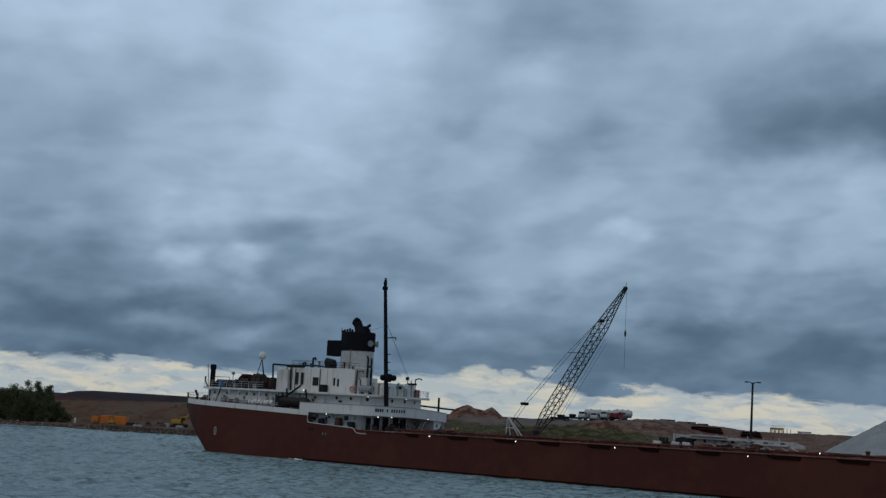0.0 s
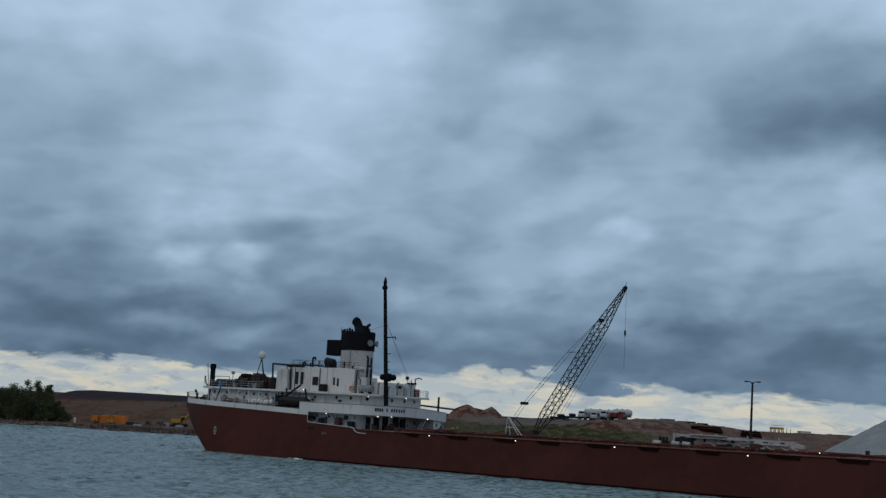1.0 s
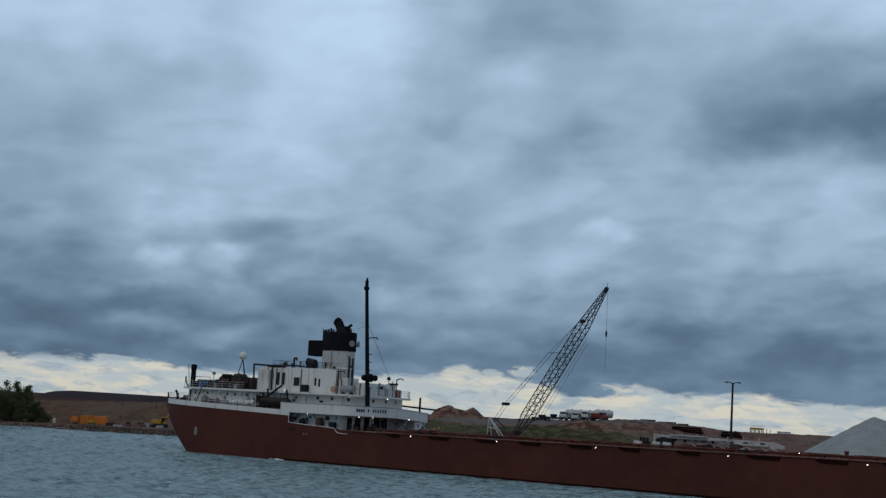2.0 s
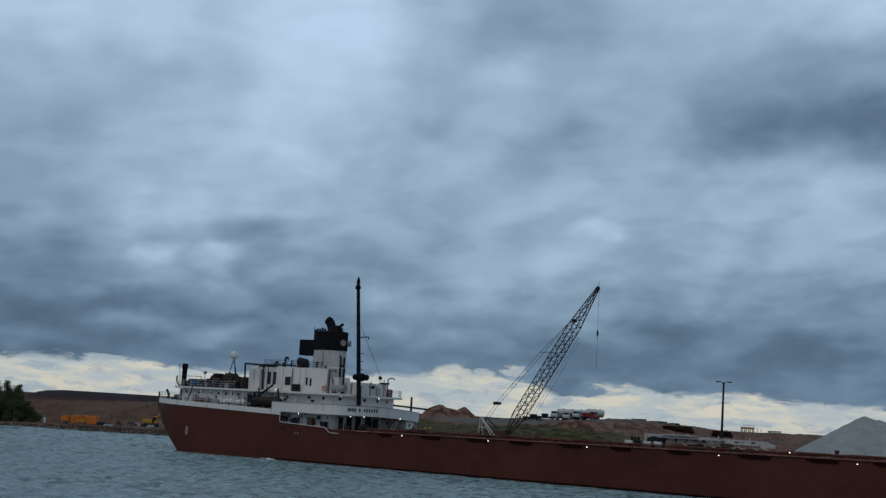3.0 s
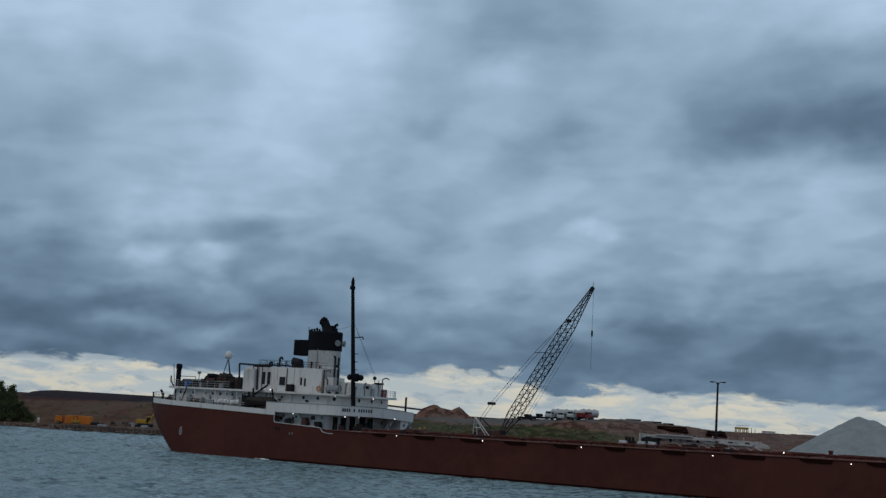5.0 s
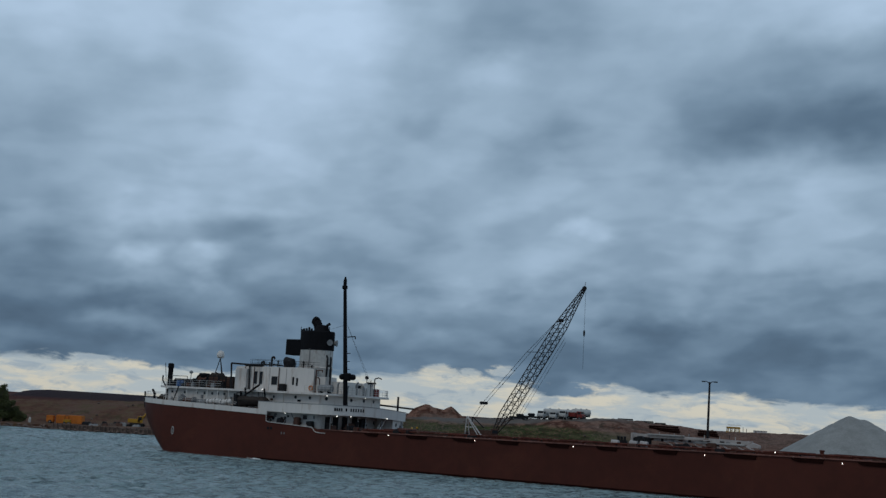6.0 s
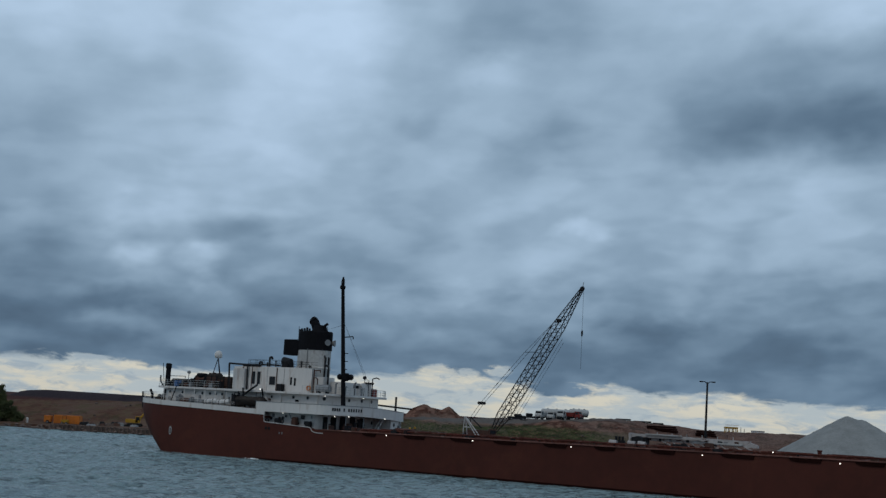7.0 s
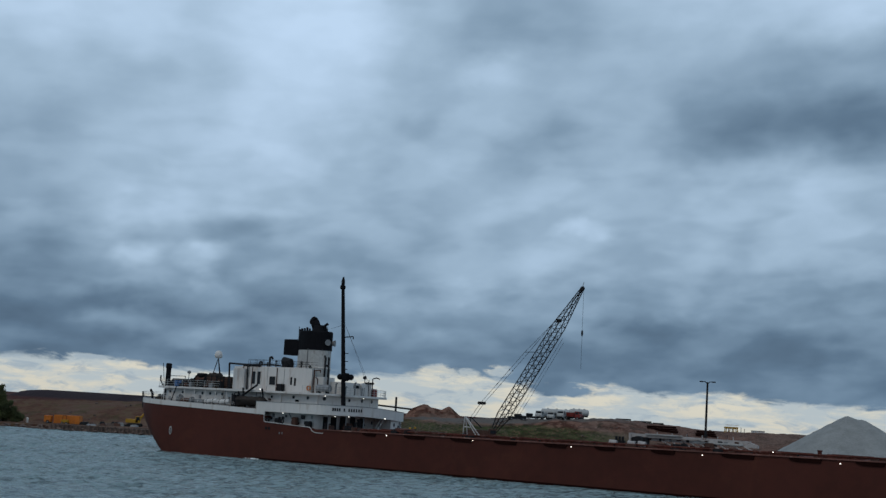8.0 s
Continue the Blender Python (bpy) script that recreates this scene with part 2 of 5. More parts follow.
def water_material():
    m = bpy.data.materials.new("river_water")
    m.use_nodes = True
    k = Net(m.node_tree)
    p = m.node_tree.nodes["Principled BSDF"]
    at = k.node("ShaderNodeNewGeometry").outputs["Position"]
    tone, _ = k.noise(at, 0.03, 4, 0.5)
    # dark dashes in the colour imitate wave faces that reflect less sky
    dash_map = k.node("ShaderNodeMapping")
    k.put(dash_map.inputs[0], at)
    dash_map.inputs["Rotation"].default_value = (0, 0, radians(8))
    dash_map.inputs["Scale"].default_value = (0.34, 0.80, 1.0)
    wave_shade, _ = k.noise(dash_map.outputs[0], 1.7, 5, 0.6, 0.6)
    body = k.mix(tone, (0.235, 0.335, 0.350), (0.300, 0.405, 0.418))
    k.put(p.inputs["Base Color"], k.mix(k.math("MULTIPLY", k.math("SUBTRACT", 1.0, k.step(wave_shade, 0.38, 0.52)), 0.75), body, (0.040, 0.070, 0.082)))
    p.inputs["Roughness"].default_value = 0.12
    p.inputs["IOR"].default_value = 1.33
    mp = k.node("ShaderNodeMapping")
    k.put(mp.inputs[0], at)
    mp.inputs["Rotation"].default_value = (0, 0, radians(12))
    mp.inputs["Scale"].default_value = (0.5, 1.0, 1.0)
    a, _ = k.noise(mp.outputs[0], 1.0, 5, 0.62, 0.4)
    c, _ = k.noise(mp.outputs[0], 3.6, 4, 0.6, 0.2)
    b = k.node("ShaderNodeBump")
    b.inputs["Strength"].default_value = 1.0
    # the water lies calmer in the lee of the hull
    ship_x, ship_y = math.cos(radians(-30.88)), math.sin(radians(-30.88))
    off = k.vmath("SUBTRACT", at, (-53.29, 192.45, 0.0))
    sp = k.node("ShaderNodeSeparateXYZ")
    k.put(sp.inputs[0], off)
    over = k.math("ADD", k.math("MULTIPLY", sp.outputs[0], -ship_y), k.math("MULTIPLY", sp.outputs[1], ship_x))
    run = k.math("ADD", k.math("MULTIPLY", sp.outputs[0], ship_x), k.math("MULTIPLY", sp.outputs[1], ship_y))
    lee = k.math("MULTIPLY", k.step(k.math("MULTIPLY_ADD", a, 6.0, over), -5.5, 1.0), k.step(run, 7.0, 14.0))
    k.put(b.inputs["Distance"], k.math("MULTIPLY_ADD", lee, -0.8, 0.95))
    k.put(b.inputs["Height"], k.math("MULTIPLY_ADD", c, 0.75, a))
    k.put(p.inputs["Normal"], b.outputs[0])
    return m


def land_material():
    m = bpy.data.materials.new("quarry_land")
    m.use_nodes = True
    k = Net(m.node_tree)
    p = m.node_tree.nodes["Principled BSDF"]
    at = k.node("ShaderNodeNewGeometry").outputs["Position"]
    sep = k.node("ShaderNodeSeparateXYZ")
    k.put(sep.inputs[0], at)
    x, y, z = sep.outputs
    wide, _ = k.noise(at, 0.05, 6, 0.6, 0.5)
    mid, _ = k.noise(at, 0.35, 7, 0.65, 0.3)
    fine, _ = k.noise(at, 2.2, 6, 0.65)
    earth = k.mix(k.step(mid, 0.43, 0.57), (0.070, 0.030, 0.021), (0.190, 0.100, 0.073))
    earth = k.mix(k.math("MULTIPLY", k.step(wide, 0.45, 0.62), 0.7), earth, (0.165, 0.118, 0.095))
    earth = k.mix(k.math("MULTIPLY", k.step(fine, 0.58, 0.7), 0.6), earth, (0.21, 0.145, 0.112))
    scrub, _ = k.noise(at, 0.16, 7, 0.68, 0.8)
    earth = k.mix(k.math("MULTIPLY", k.step(scrub, 0.54, 0.60), 0.8), earth, (0.035, 0.027, 0.018))
    pale, _ = k.noise(at, 0.9, 6, 0.7, 0.5)
    earth = k.mix(k.math("MULTIPLY", k.step(pale, 0.62, 0.68), 0.8), earth, (0.30, 0.22, 0.18))
    grass = k.mix(k.step(mid, 0.35, 0.65), (0.021, 0.029, 0.010), (0.050, 0.066, 0.021))
    rim = k.math("MULTIPLY_ADD", wide, 5.0, z)
    road = k.math("MULTIPLY", k.step(k.math("MULTIPLY_ADD", mid, 3.0, y), 319.0, 322.5), k.math("MULTIPLY", k.step(x, -9.0, -2.0), k.math("SUBTRACT", 1.0, k.step(x, 50.0, 62.0))))
    road = k.math("MULTIPLY", road, k.math("SUBTRACT", 1.0, k.step(y, 338.0, 342.0)))
    earth = k.mix(k.math("MULTIPLY", road, 0.85), earth, k.mix(fine, (0.085, 0.078, 0.073), (0.150, 0.138, 0.128)))
    mid_w = k.math("MULTIPLY_ADD", mid, 16.0, x)
    on = k.math("MULTIPLY", k.step(mid_w, -14.0, 4.0), k.math("SUBTRACT", 1.0, k.step(mid_w, 48.0, 72.0)))
    on = k.math("MULTIPLY", on, k.math("MULTIPLY", k.step(k.math("MULTIPLY_ADD", mid, 3.0, z), 3.2, 4.6), k.math("SUBTRACT", 1.0, k.step(rim, 8.0, 9.0))))
    east = k.step(mid_w, 52.0, 70.0)
    earth = k.mix(k.math("MULTIPLY", east, 0.6), earth, k.mix(k.step(fine, 0.36, 0.66), (0.075, 0.042, 0.034), (0.205, 0.132, 0.108)))
    west = k.math("SUBTRACT", 1.0, k.step(mid_w, -72.0, -48.0))
    earth = k.mix(k.math("MULTIPLY", west, 0.55), earth, k.mix(fine, (0.045, 0.021, 0.015), (0.150, 0.078, 0.053)))
    west = k.math("MULTIPLY", k.math("MULTIPLY", west, 0.3), k.step(mid, 0.47, 0.56))
    col = k.mix(k.math("MAXIMUM", k.math("MULTIPLY", on, k.step(fine, 0.35, 0.55)), west), earth, grass)
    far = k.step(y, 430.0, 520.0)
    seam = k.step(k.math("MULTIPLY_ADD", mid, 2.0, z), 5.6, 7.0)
    # maroon seam below; the bluish top has distance haze mixed into its colour
    hazy_strata = k.mix(seam, k.mix(fine, (0.042, 0.017, 0.015), (0.090, 0.038, 0.030)), k.mix(mid, (0.022, 0.019, 0.025), (0.046, 0.030, 0.032)))
    col = k.mix(far, col, hazy_strata)
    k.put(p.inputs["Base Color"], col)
    p.inputs["Roughness"].default_value = 0.95
    p.inputs["Specular IOR Level"].default_value = 0.05
    b = k.node("ShaderNodeBump")
    b.inputs["Strength"].default_value = 0.8
    b.inputs["Distance"].default_value = 0.6
    k.put(b.inputs["Height"], k.math("MULTIPLY_ADD", fine, 0.3, mid))
    k.put(p.inputs["Normal"], b.outputs[0])
    return m


WATER, LAND = water_material(), land_material()

# ---------------------------------------------------------------- mesh helpers


def part(name, bm, mat, parent=None, label="", smooth=False):
    me = bpy.data.meshes.new(name)
    if isinstance(bm, bmesh.types.BMesh):
        bmesh.ops.recalc_face_normals(bm, faces=bm.faces)
        bm.to_mesh(me)
        bm.free()
    else:
        me.from_pydata(bm[0], [], bm[1])
        me.update()
    me.materials.append(mat)
    if smooth:
        for f in me.polygons:
            f.use_smooth = True
    ob = new(name, me)
    ob.parent = parent
    if label:
        tagged(ob, label)
    return ob


def thing(name, m, label, category, group="", kind=""):
    ob = new(name)
    ob.empty_display_size = 0.3
    ob.matrix_basis = m
    return tagged(ob, label, category, group, kind)


def box(x0, x1, y0, y1, z0, z1, bevel=0.0, bm=None):
    """An upright block; with a bm given, added to it."""
    own = bmesh.new()
    vs = [own.verts.new(c) for c in ((x0, y0, z0), (x1, y0, z0), (x1, y1, z0), (x0, y1, z0), (x0, y0, z1), (x1, y0, z1), (x1, y1, z1), (x0, y1, z1))]
    for f in ((3, 2, 1, 0), (4, 5, 6, 7), (0, 1, 5, 4), (1, 2, 6, 5), (2, 3, 7, 6), (3, 0, 4, 7)):
        own.faces.new([vs[i] for i in f])
    if bevel:
        bmesh.ops.bevel(own, geom=own.edges[:], offset=bevel, segments=2, affect="EDGES")
    return merge(bm, own)


def merge(bm, own):
    if bm is None:
        return own
    made = {v: bm.verts.new(v.co) for v in own.verts}
    for f in own.faces:
        bm.faces.new([made[v] for v in f.verts])
    own.free()
    return bm


def tube(a, b, r, r2=None, sides=8, bm=None, caps=True):
    """A round bar from a to b."""
    bm = bm or bmesh.new()
    a, b = Vector(a), Vector(b)
    q = (b - a).to_track_quat("Z", "Y")
    r2 = r if r2 is None else r2
    rings = []
    for at, rad in ((a, r), (b, r2)):
        rings.append([bm.verts.new(at + q @ Vector((rad * math.cos(t), rad * math.sin(t), 0))) for t in (2 * math.pi * i / sides for i in range(sides))])
    for i in range(sides):
        j = (i + 1) % sides
        bm.faces.new((rings[0][i], rings[0][j], rings[1][j], rings[1][i]))
    if caps:
        bm.faces.new(rings[0][::-1])
        bm.faces.new(rings[1])
    return bm


def pipe(points, r, sides=8, bm=None):
    """A bar bent along points."""
    bm = bm or bmesh.new()
    for a, b in zip(points, points[1:]):
        tube(a, b, r, sides=sides, bm=bm)
    return bm


def prism(outline, z0, z1, bm=None):
    """An upright block over a plan outline; z0 and z1 may be functions of the place."""
    bm = bm or bmesh.new()
    low = z0 if callable(z0) else (lambda x, y: z0)
    top = z1 if callable(z1) else (lambda x, y: z1)
    a = [bm.verts.new((x, y, low(x, y))) for x, y in outline]
    b = [bm.verts.new((x, y, top(x, y))) for x, y in outline]
    n = len(a)
    for i in range(n):
        j = (i + 1) % n
        bm.faces.new((a[i], a[j], b[j], b[i]))
    bm.faces.new(a[::-1])
    bm.faces.new(b)
    return bm


def lathe(profile, sides=20, bm=None, at=(0, 0, 0), squash=1.0):
    """A round body about an upright axis; profile is (radius, height) rows."""
    bm = bm or bmesh.new()
    rings = []
    for r, z in profile:
        rings.append([bm.verts.new((at[0] + r * math.cos(t), at[1] + r * squash * math.sin(t), at[2] + z)) for t in (2 * math.pi * i / sides for i in range(sides))])
    for u, v in zip(rings, rings[1:]):
        for i in range(sides):
            j = (i + 1) % sides
            bm.faces.new((u[i], u[j], v[j], v[i]))
    bm.faces.new(rings[0][::-1])
    bm.faces.new(rings[-1])
    return bm


def ball(c, r, bm=None, seg=12, squash=1.0):
    own = bmesh.new()
    bmesh.ops.create_uvsphere(own, u_segments=seg, v_segments=seg // 2 + 1, radius=r)
    for v in own.verts:
        v.co = Vector((v.co.x, v.co.y, v.co.z * squash)) + Vector(c)
    return merge(bm, own)


# ---------------------------------------------------------------- water
def spread(fine_lo, fine_hi, step, far):
    """Coordinates: even steps in the middle, growing steps out to +-far."""
    mid = list(np.arange(fine_lo, fine_hi + 1e-6, step))
    out, s, v = [], step, fine_hi
    while v < far:
        s *= 1.35
        v += s
        out.append(v)
    back, s, v = [], step, fine_lo
    while v > -far:
        s *= 1.35
        v -= s
        back.append(v)
    return np.array(back[::-1] + mid + out)


def sheet(xs, ys, height):
    X, Y = np.meshgrid(xs, ys)
    Z = height(X, Y)
    pts = np.stack([X, Y, Z], -1).reshape(-1, 3)
    w, h = len(xs), len(ys)
    i = np.arange((h - 1) * w).reshape(h - 1, w)[:, :-1].ravel()
    return pts.tolist(), np.stack([i, i + 1, i + w + 1, i + w], 1).tolist()


def swell(X, Y):
    rng = np.random.default_rng(4)
    Z = np.zeros_like(X)
    for n in range(46):
        wave = 1.3 * 3.4 ** rng.uniform(0, 1)
        way = radians(rng.normal(76, 33))
        kx, ky = math.cos(way) * 2 * math.pi / wave, math.sin(way) * 2 * math.pi / wave
        s = np.sin(X * kx + Y * ky + rng.uniform(0, 7) + 0.8 * np.sin(X * 0.09 + Y * 0.051 + n) + 0.5 * np.sin(Y * 0.17 - X * 0.06 + 2 * n))
        Z += 0.023 * wave ** 0.6 * ((0.5 + 0.5 * s) ** 3 - 0.31)
    near = np.clip((190 - np.abs(X)) / 60, 0, 1) * np.clip((310 - Y) / 60, 0, 1) * np.clip((Y - 60) / 30, 0, 1)
    u = (X + 53.29) * math.cos(radians(-30.88)) + (Y - 192.45) * math.sin(radians(-30.88))
    v = (Y - 192.45) * math.cos(radians(-30.88)) - (X + 53.29) * math.sin(radians(-30.88))
    lee = np.clip((v + 7) / 6, 0, 1) * np.clip((u - 7) / 7, 0, 1)
    return Z * near * (1 - 0.75 * lee) - 0.02


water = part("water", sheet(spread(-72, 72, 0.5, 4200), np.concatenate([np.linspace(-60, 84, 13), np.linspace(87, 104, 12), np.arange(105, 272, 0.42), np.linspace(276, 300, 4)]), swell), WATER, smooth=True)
tagged(water, "grey-green choppy river water under a cloudy sky", "water", kind="structure")

# ---------------------------------------------------------------- far bank: yard, slope, plateau, spoil heaps
TOP_X = [-400, -135, -118, -97, -82, -50, -29, -7, 11, 27, 49, 52, 58, 66, 76, 82, 90, 105, 146, 300]
TOP_Z = [4.0, 4.7, 5.4, 6.2, 6.7, 6.4, 6.0, 6.6, 7.2, 7.8, 9.2, 9.4, 9.1, 8.6, 7.9, 7.4, 7.6, 7.9, 7.8, 6.0]
FAR_X = [-300, -215, -207.5, -202, -193, -170, -151, -148, -138, -60]
FAR_Z = [0.0, 2.0, 5.2, 8.4, 9.1, 8.95, 8.85, 7.2, 4.6, 3.0]


def ease(t):
    t = np.clip(t, 0, 1)
    return t * t * (3 - 2 * t)


def rough(X, Y, size, amount, seed):
    rng = np.random.default_rng(seed)
    Z = np.zeros_like(X)
    for n in range(14):
        wave = size * rng.uniform(0.5, 2.2)
        way = rng.uniform(0, 6.3)
        Z += np.sin((X * math.cos(way) + Y * math.sin(way)) * 6.283 / wave + rng.uniform(0, 6.3)) * wave / size
    return Z * amount / 5


def shore(X):
    """Where the far bank meets the water."""
    return np.interp(X, [-150, -104, -30], [265.0, 262.0, 252.3])


def yard(X):
    return np.interp(X, [-140, -100, -66, -30], [0.55, 0.75, 1.15, 1.7])


def land_height(X, Y):
    Z = yard(X) + rough(X, Y, 9, 0.10, 1)
    Z = np.where(Y < shore(X) + 0.4, -2.0, Z)
    top = np.interp(X, TOP_X, TOP_Z)
    up = ease((Y - 292 - 3 * np.sin(X * 0.11)) / 34)
    Z = Z + (top - Z) * up + up * (rough(X, Y, 7, 0.22, 2) * (1 - 0.6 * ease((Y - 322) / 10)) + rough(X, Y, 2.6, 0.12, 6))
    Z = Z - 1.2 * ease((Y - 338) / 30)
    far = np.interp(X, FAR_X, FAR_Z)
    Z = Z + np.maximum(far - Z, 0) * ease((Y - 540) / 45) * (1 - ease((Y - 680) / 60))
    for cx, cy, h, r in ((-1.9, 352, 4.7, 5.9), (5.4, 354, 3.8, 5.6), (-6.0, 353, 1.4, 3.6), (-98.5, 300, 1.9, 7.0)):
        dist = np.hypot(X - cx, (Y - cy) * 0.8)
        Z = Z + np.maximum(0, h * 1.26 * (1 - np.sqrt((dist / r) ** 2 + 0.045))) + 0.25 * rough(X, Y, 3, 0.6, 3) * np.clip(1 - dist / r, 0, 1)
    return Z - 4.0 * ease((Y - 700) / 300)


land = part("ground", sheet(spread(-232, 135, 1.1, 4500), np.concatenate([np.arange(250.5, 375, 0.75), np.arange(378, 720, 9), np.geomspace(740, 4800, 14)]), land_height), LAND)
tagged(land, "reddish-brown quarry bank with grassy slope and dirt heaps", "ground", kind="structure")

near_bank = part("near_bank", sheet(np.linspace(-400, 400, 60), np.concatenate([np.linspace(-400, 0, 20), np.linspace(2, 30, 15)]),
                                    lambda X, Y: 6.6 - 8.0 * ease((Y - 3) / 20) + rough(X, Y, 20, 0.1, 5)), LAND)
tagged(near_bank, "low earth bank on the near side of the river", "ground", kind="structure")

# ---------------------------------------------------------------- the freighter: x towards the bow, y across, z up from the water
SHIP = pose(-53.29, 192.45, 0, 0, 0, -30.88)
ship = thing("cargo_ship", SHIP, "long rust-red lake freighter with white aft deckhouse lying in the river", "ship")
MID = 11.0


def deck_z(u):
    return 5.1 + 0.0088 * (u - 54)


def red_top(u):
    """Upper edge of the red shell plating."""
    if u < 33.2:
        return 7.6 - 0.027 * max(u, 0) - 0.00002 * u * u
    if u < 41.9:
        return 5.62 - 0.045 * (u - 33.2)
    if u < 42.9:
        t = (u - 41.9) / 1.0
        return 5.2 - (5.2 - deck_z(44) - 0.02) * t * t * (3 - 2 * t)
    return deck_z(u)


def stern_u(level):
    """Where the rounded stern begins at a level."""
    return 0.9 + 8.0 * (1 - level) ** 1.6


def hull_half(u, level):
    """Half breadth at a station; level 0 at the water, 1 at the deck."""
    start = stern_u(level)
    run = 14 - 9 * (1 - level)
    t = min(max((u - start) / run, 0), 1)
    half = MID * math.sqrt(max(0, 1 - (1 - t) ** 2))
    e = min(max((u - 178) / (40 + 6 * level), 0), 1)
    return max(half * math.sqrt(max(0, 1 - e ** 2.2)), 0.02)


LEVELS = (-0.12, 0.0, 0.1, 0.2, 0.32, 0.45, 0.58, 0.7, 0.85, 1.0)


def build_hull():
    ts = [0, 0.004, 0.015, 0.035, 0.06, 0.1, 0.15, 0.21, 0.28, 0.36, 0.45, 0.55, 0.66, 0.78, 0.9, 1.0]
    verts, faces = [], []
    extra = [33.15, 33.25, 36, 39, 41.9, 42.1, 42.4, 42.7, 42.9] + list(np.arange(50, 178, 6.0)) + [178, 186, 194, 202, 208, 213, 216, 218]
    for side in (-1, 1):
        grid = []
        for lv in LEVELS:
            l = max(lv, 0)
            start = stern_u(l)
            row = []
            stations = [start + t * (33.0 - start) for t in ts] + extra
            for u in stations:
                top = red_top(u)
                z = -1.2 if lv < 0 else top * lv
                row.append((u, MID + side * hull_half(u, l), z))
            grid.append(row)
        base = len(verts)
        w = len(grid[0])
        for row in grid:
            verts.extend(row)
        for j in range(len(grid) - 1):
            for i in range(w - 1):
                a = base + j * w + i
                q = (a, a + 1, a + w + 1, a + w)
                faces.append(q if side < 0 else q[::-1])
    bm = bmesh.new()
    vs = [bm.verts.new(v) for v in verts]
    for f in faces:
        bm.faces.new([vs[i] for i in f])
    bmesh.ops.remove_doubles(bm, verts=bm.verts, dist=0.03)
    return bm


hull = part("hull", build_hull(), HULL_RED, ship, "rust-red shell plating", smooth=True)


def plan(u0, u1, inset=0.0, level=1.0, step=3.0):
    """Plan outline of the deck between two stations."""
    us = [0.9 + 0.02 + 14 * t for t in (0, 0.01, 0.04, 0.09, 0.16, 0.25, 0.36, 0.5, 0.66, 0.82)] + list(np.arange(16, 178, step)) + [178, 190, 202, 212]
    us = [u for u in us if u0 < u < u1]
    us = ([u0] if u0 > 1 else []) + us + [u1]
    near = [(u, MID - max(hull_half(u, level) - inset, 0.01)) for u in us]
    return near + [(u, 2 * MID - v) for u, v in reversed(near)]


part("main_deck", prism(plan(43.0, 210, 0.04), lambda u, v: deck_z(u) - 0.3, lambda u, v: deck_z(u)), DECK_RED, ship, "rusty red main deck")
part("poop_deck", prism(plan(2.4, 33.1, 0.25, 0.8), 6.2, 6.5), DECK_RED, ship)
part("side_deck", prism(plan(33.1, 43.0, 0.04), 4.7, 5.0), DECK_RED, ship)


def rim(points, z0, z1, thick):
    """A plate standing along plan points."""
    bm = bmesh.new()
    cols = []
    n = len(points)
    for i, (x, y) in enumerate(points):
        a, b = Vector(points[max(i - 1, 0)]), Vector(points[min(i + 1, n - 1)])
        t = (b - a).normalized()
        nx, ny = -t.y * thick / 2, t.x * thick / 2
        lo = z0(x, y) if callable(z0) else z0
        hi = z1(x, y) if callable(z1) else z1
        cols.append([bm.verts.new(c) for c in ((x + nx, y + ny, lo), (x - nx, y - ny, lo), (x - nx, y - ny, hi), (x + nx, y + ny, hi))])
    for a, b in zip(cols, cols[1:]):
        for i in range(4):
            j = (i + 1) % 4
            bm.faces.new((a[i], a[j], b[j], b[i]))
    bm.faces.new(cols[0])
    bm.faces.new(cols[-1][::-1])
    return bm


def deck_edge(u0, u1, out=0.0):
    """Plan points round the stern at deck level, from the far side to the near side."""
    ts = [0, 0.003, 0.012, 0.03, 0.06, 0.1, 0.16, 0.24, 0.34, 0.46, 0.6, 0.76, 0.92]
    us = [0.92 + 14 * t for t in ts] + list(np.arange(16, u1, 3.0)) + [u1]
    near = [(u, MID - hull_half(u, 1) - out) for u in us]
    far = [(u, 2 * MID - v) for u, v in near]
    return far[::-1][:-1] + near


part("stern_bulwark", rim(deck_edge(0.9, 33.2, 0.03), lambda u, v: red_top(min(u, 33.1)) - 0.03, lambda u, v: red_top(min(u, 33.1)) + 0.74, 0.1), WHITE, ship, "white painted bulwark plate")


def front_plan(c, a, half, back, inset=0.0, n=22):
    """Plan of a house with a rounded front: straight sides from back to c, then half an ellipse."""
    pts = [(back, MID - half + inset)]
    for i in range(n + 1):
        t = -math.pi / 2 + math.pi * i / n
        pts.append((c + (a - inset) * math.cos(t), MID + (half - inset) * math.sin(t)))
    pts.append((back, MID + half - inset))
    return pts


# boat-deck bulwark that carries the name, bent round the house front
def name_low(u, v):
    """The band sags a little towards the far side."""
    return 7.15 - 0.5 * min(max((v - 6.0) / 12.0, 0), 1) ** 1.3


def name_top(u, v):
    return name_low(u, v) + 1.42


band = [(31.4, 0.0), (35, 0.0), (39, 0.0)] + front_plan(42.8, 4.0, MID, 30)[1:-1]
part("name_bulwark", rim(band, name_low, name_top, 0.12), WHITE, ship, "white bulwark band with dark lettering")
part("boat_deck_floor", prism(front_plan(42.8, 4.0, MID, 31.4, 0.08), lambda u, v: name_low(u, v) + 0.15, lambda u, v: name_low(u, v) + 0.35), WHITE, ship)
part("lower_house", prism(front_plan(41.0, 2.0, MID - 1.6, 31.4), 4.9, 7.3), WHITE, ship, "white lower deckhouse wall")
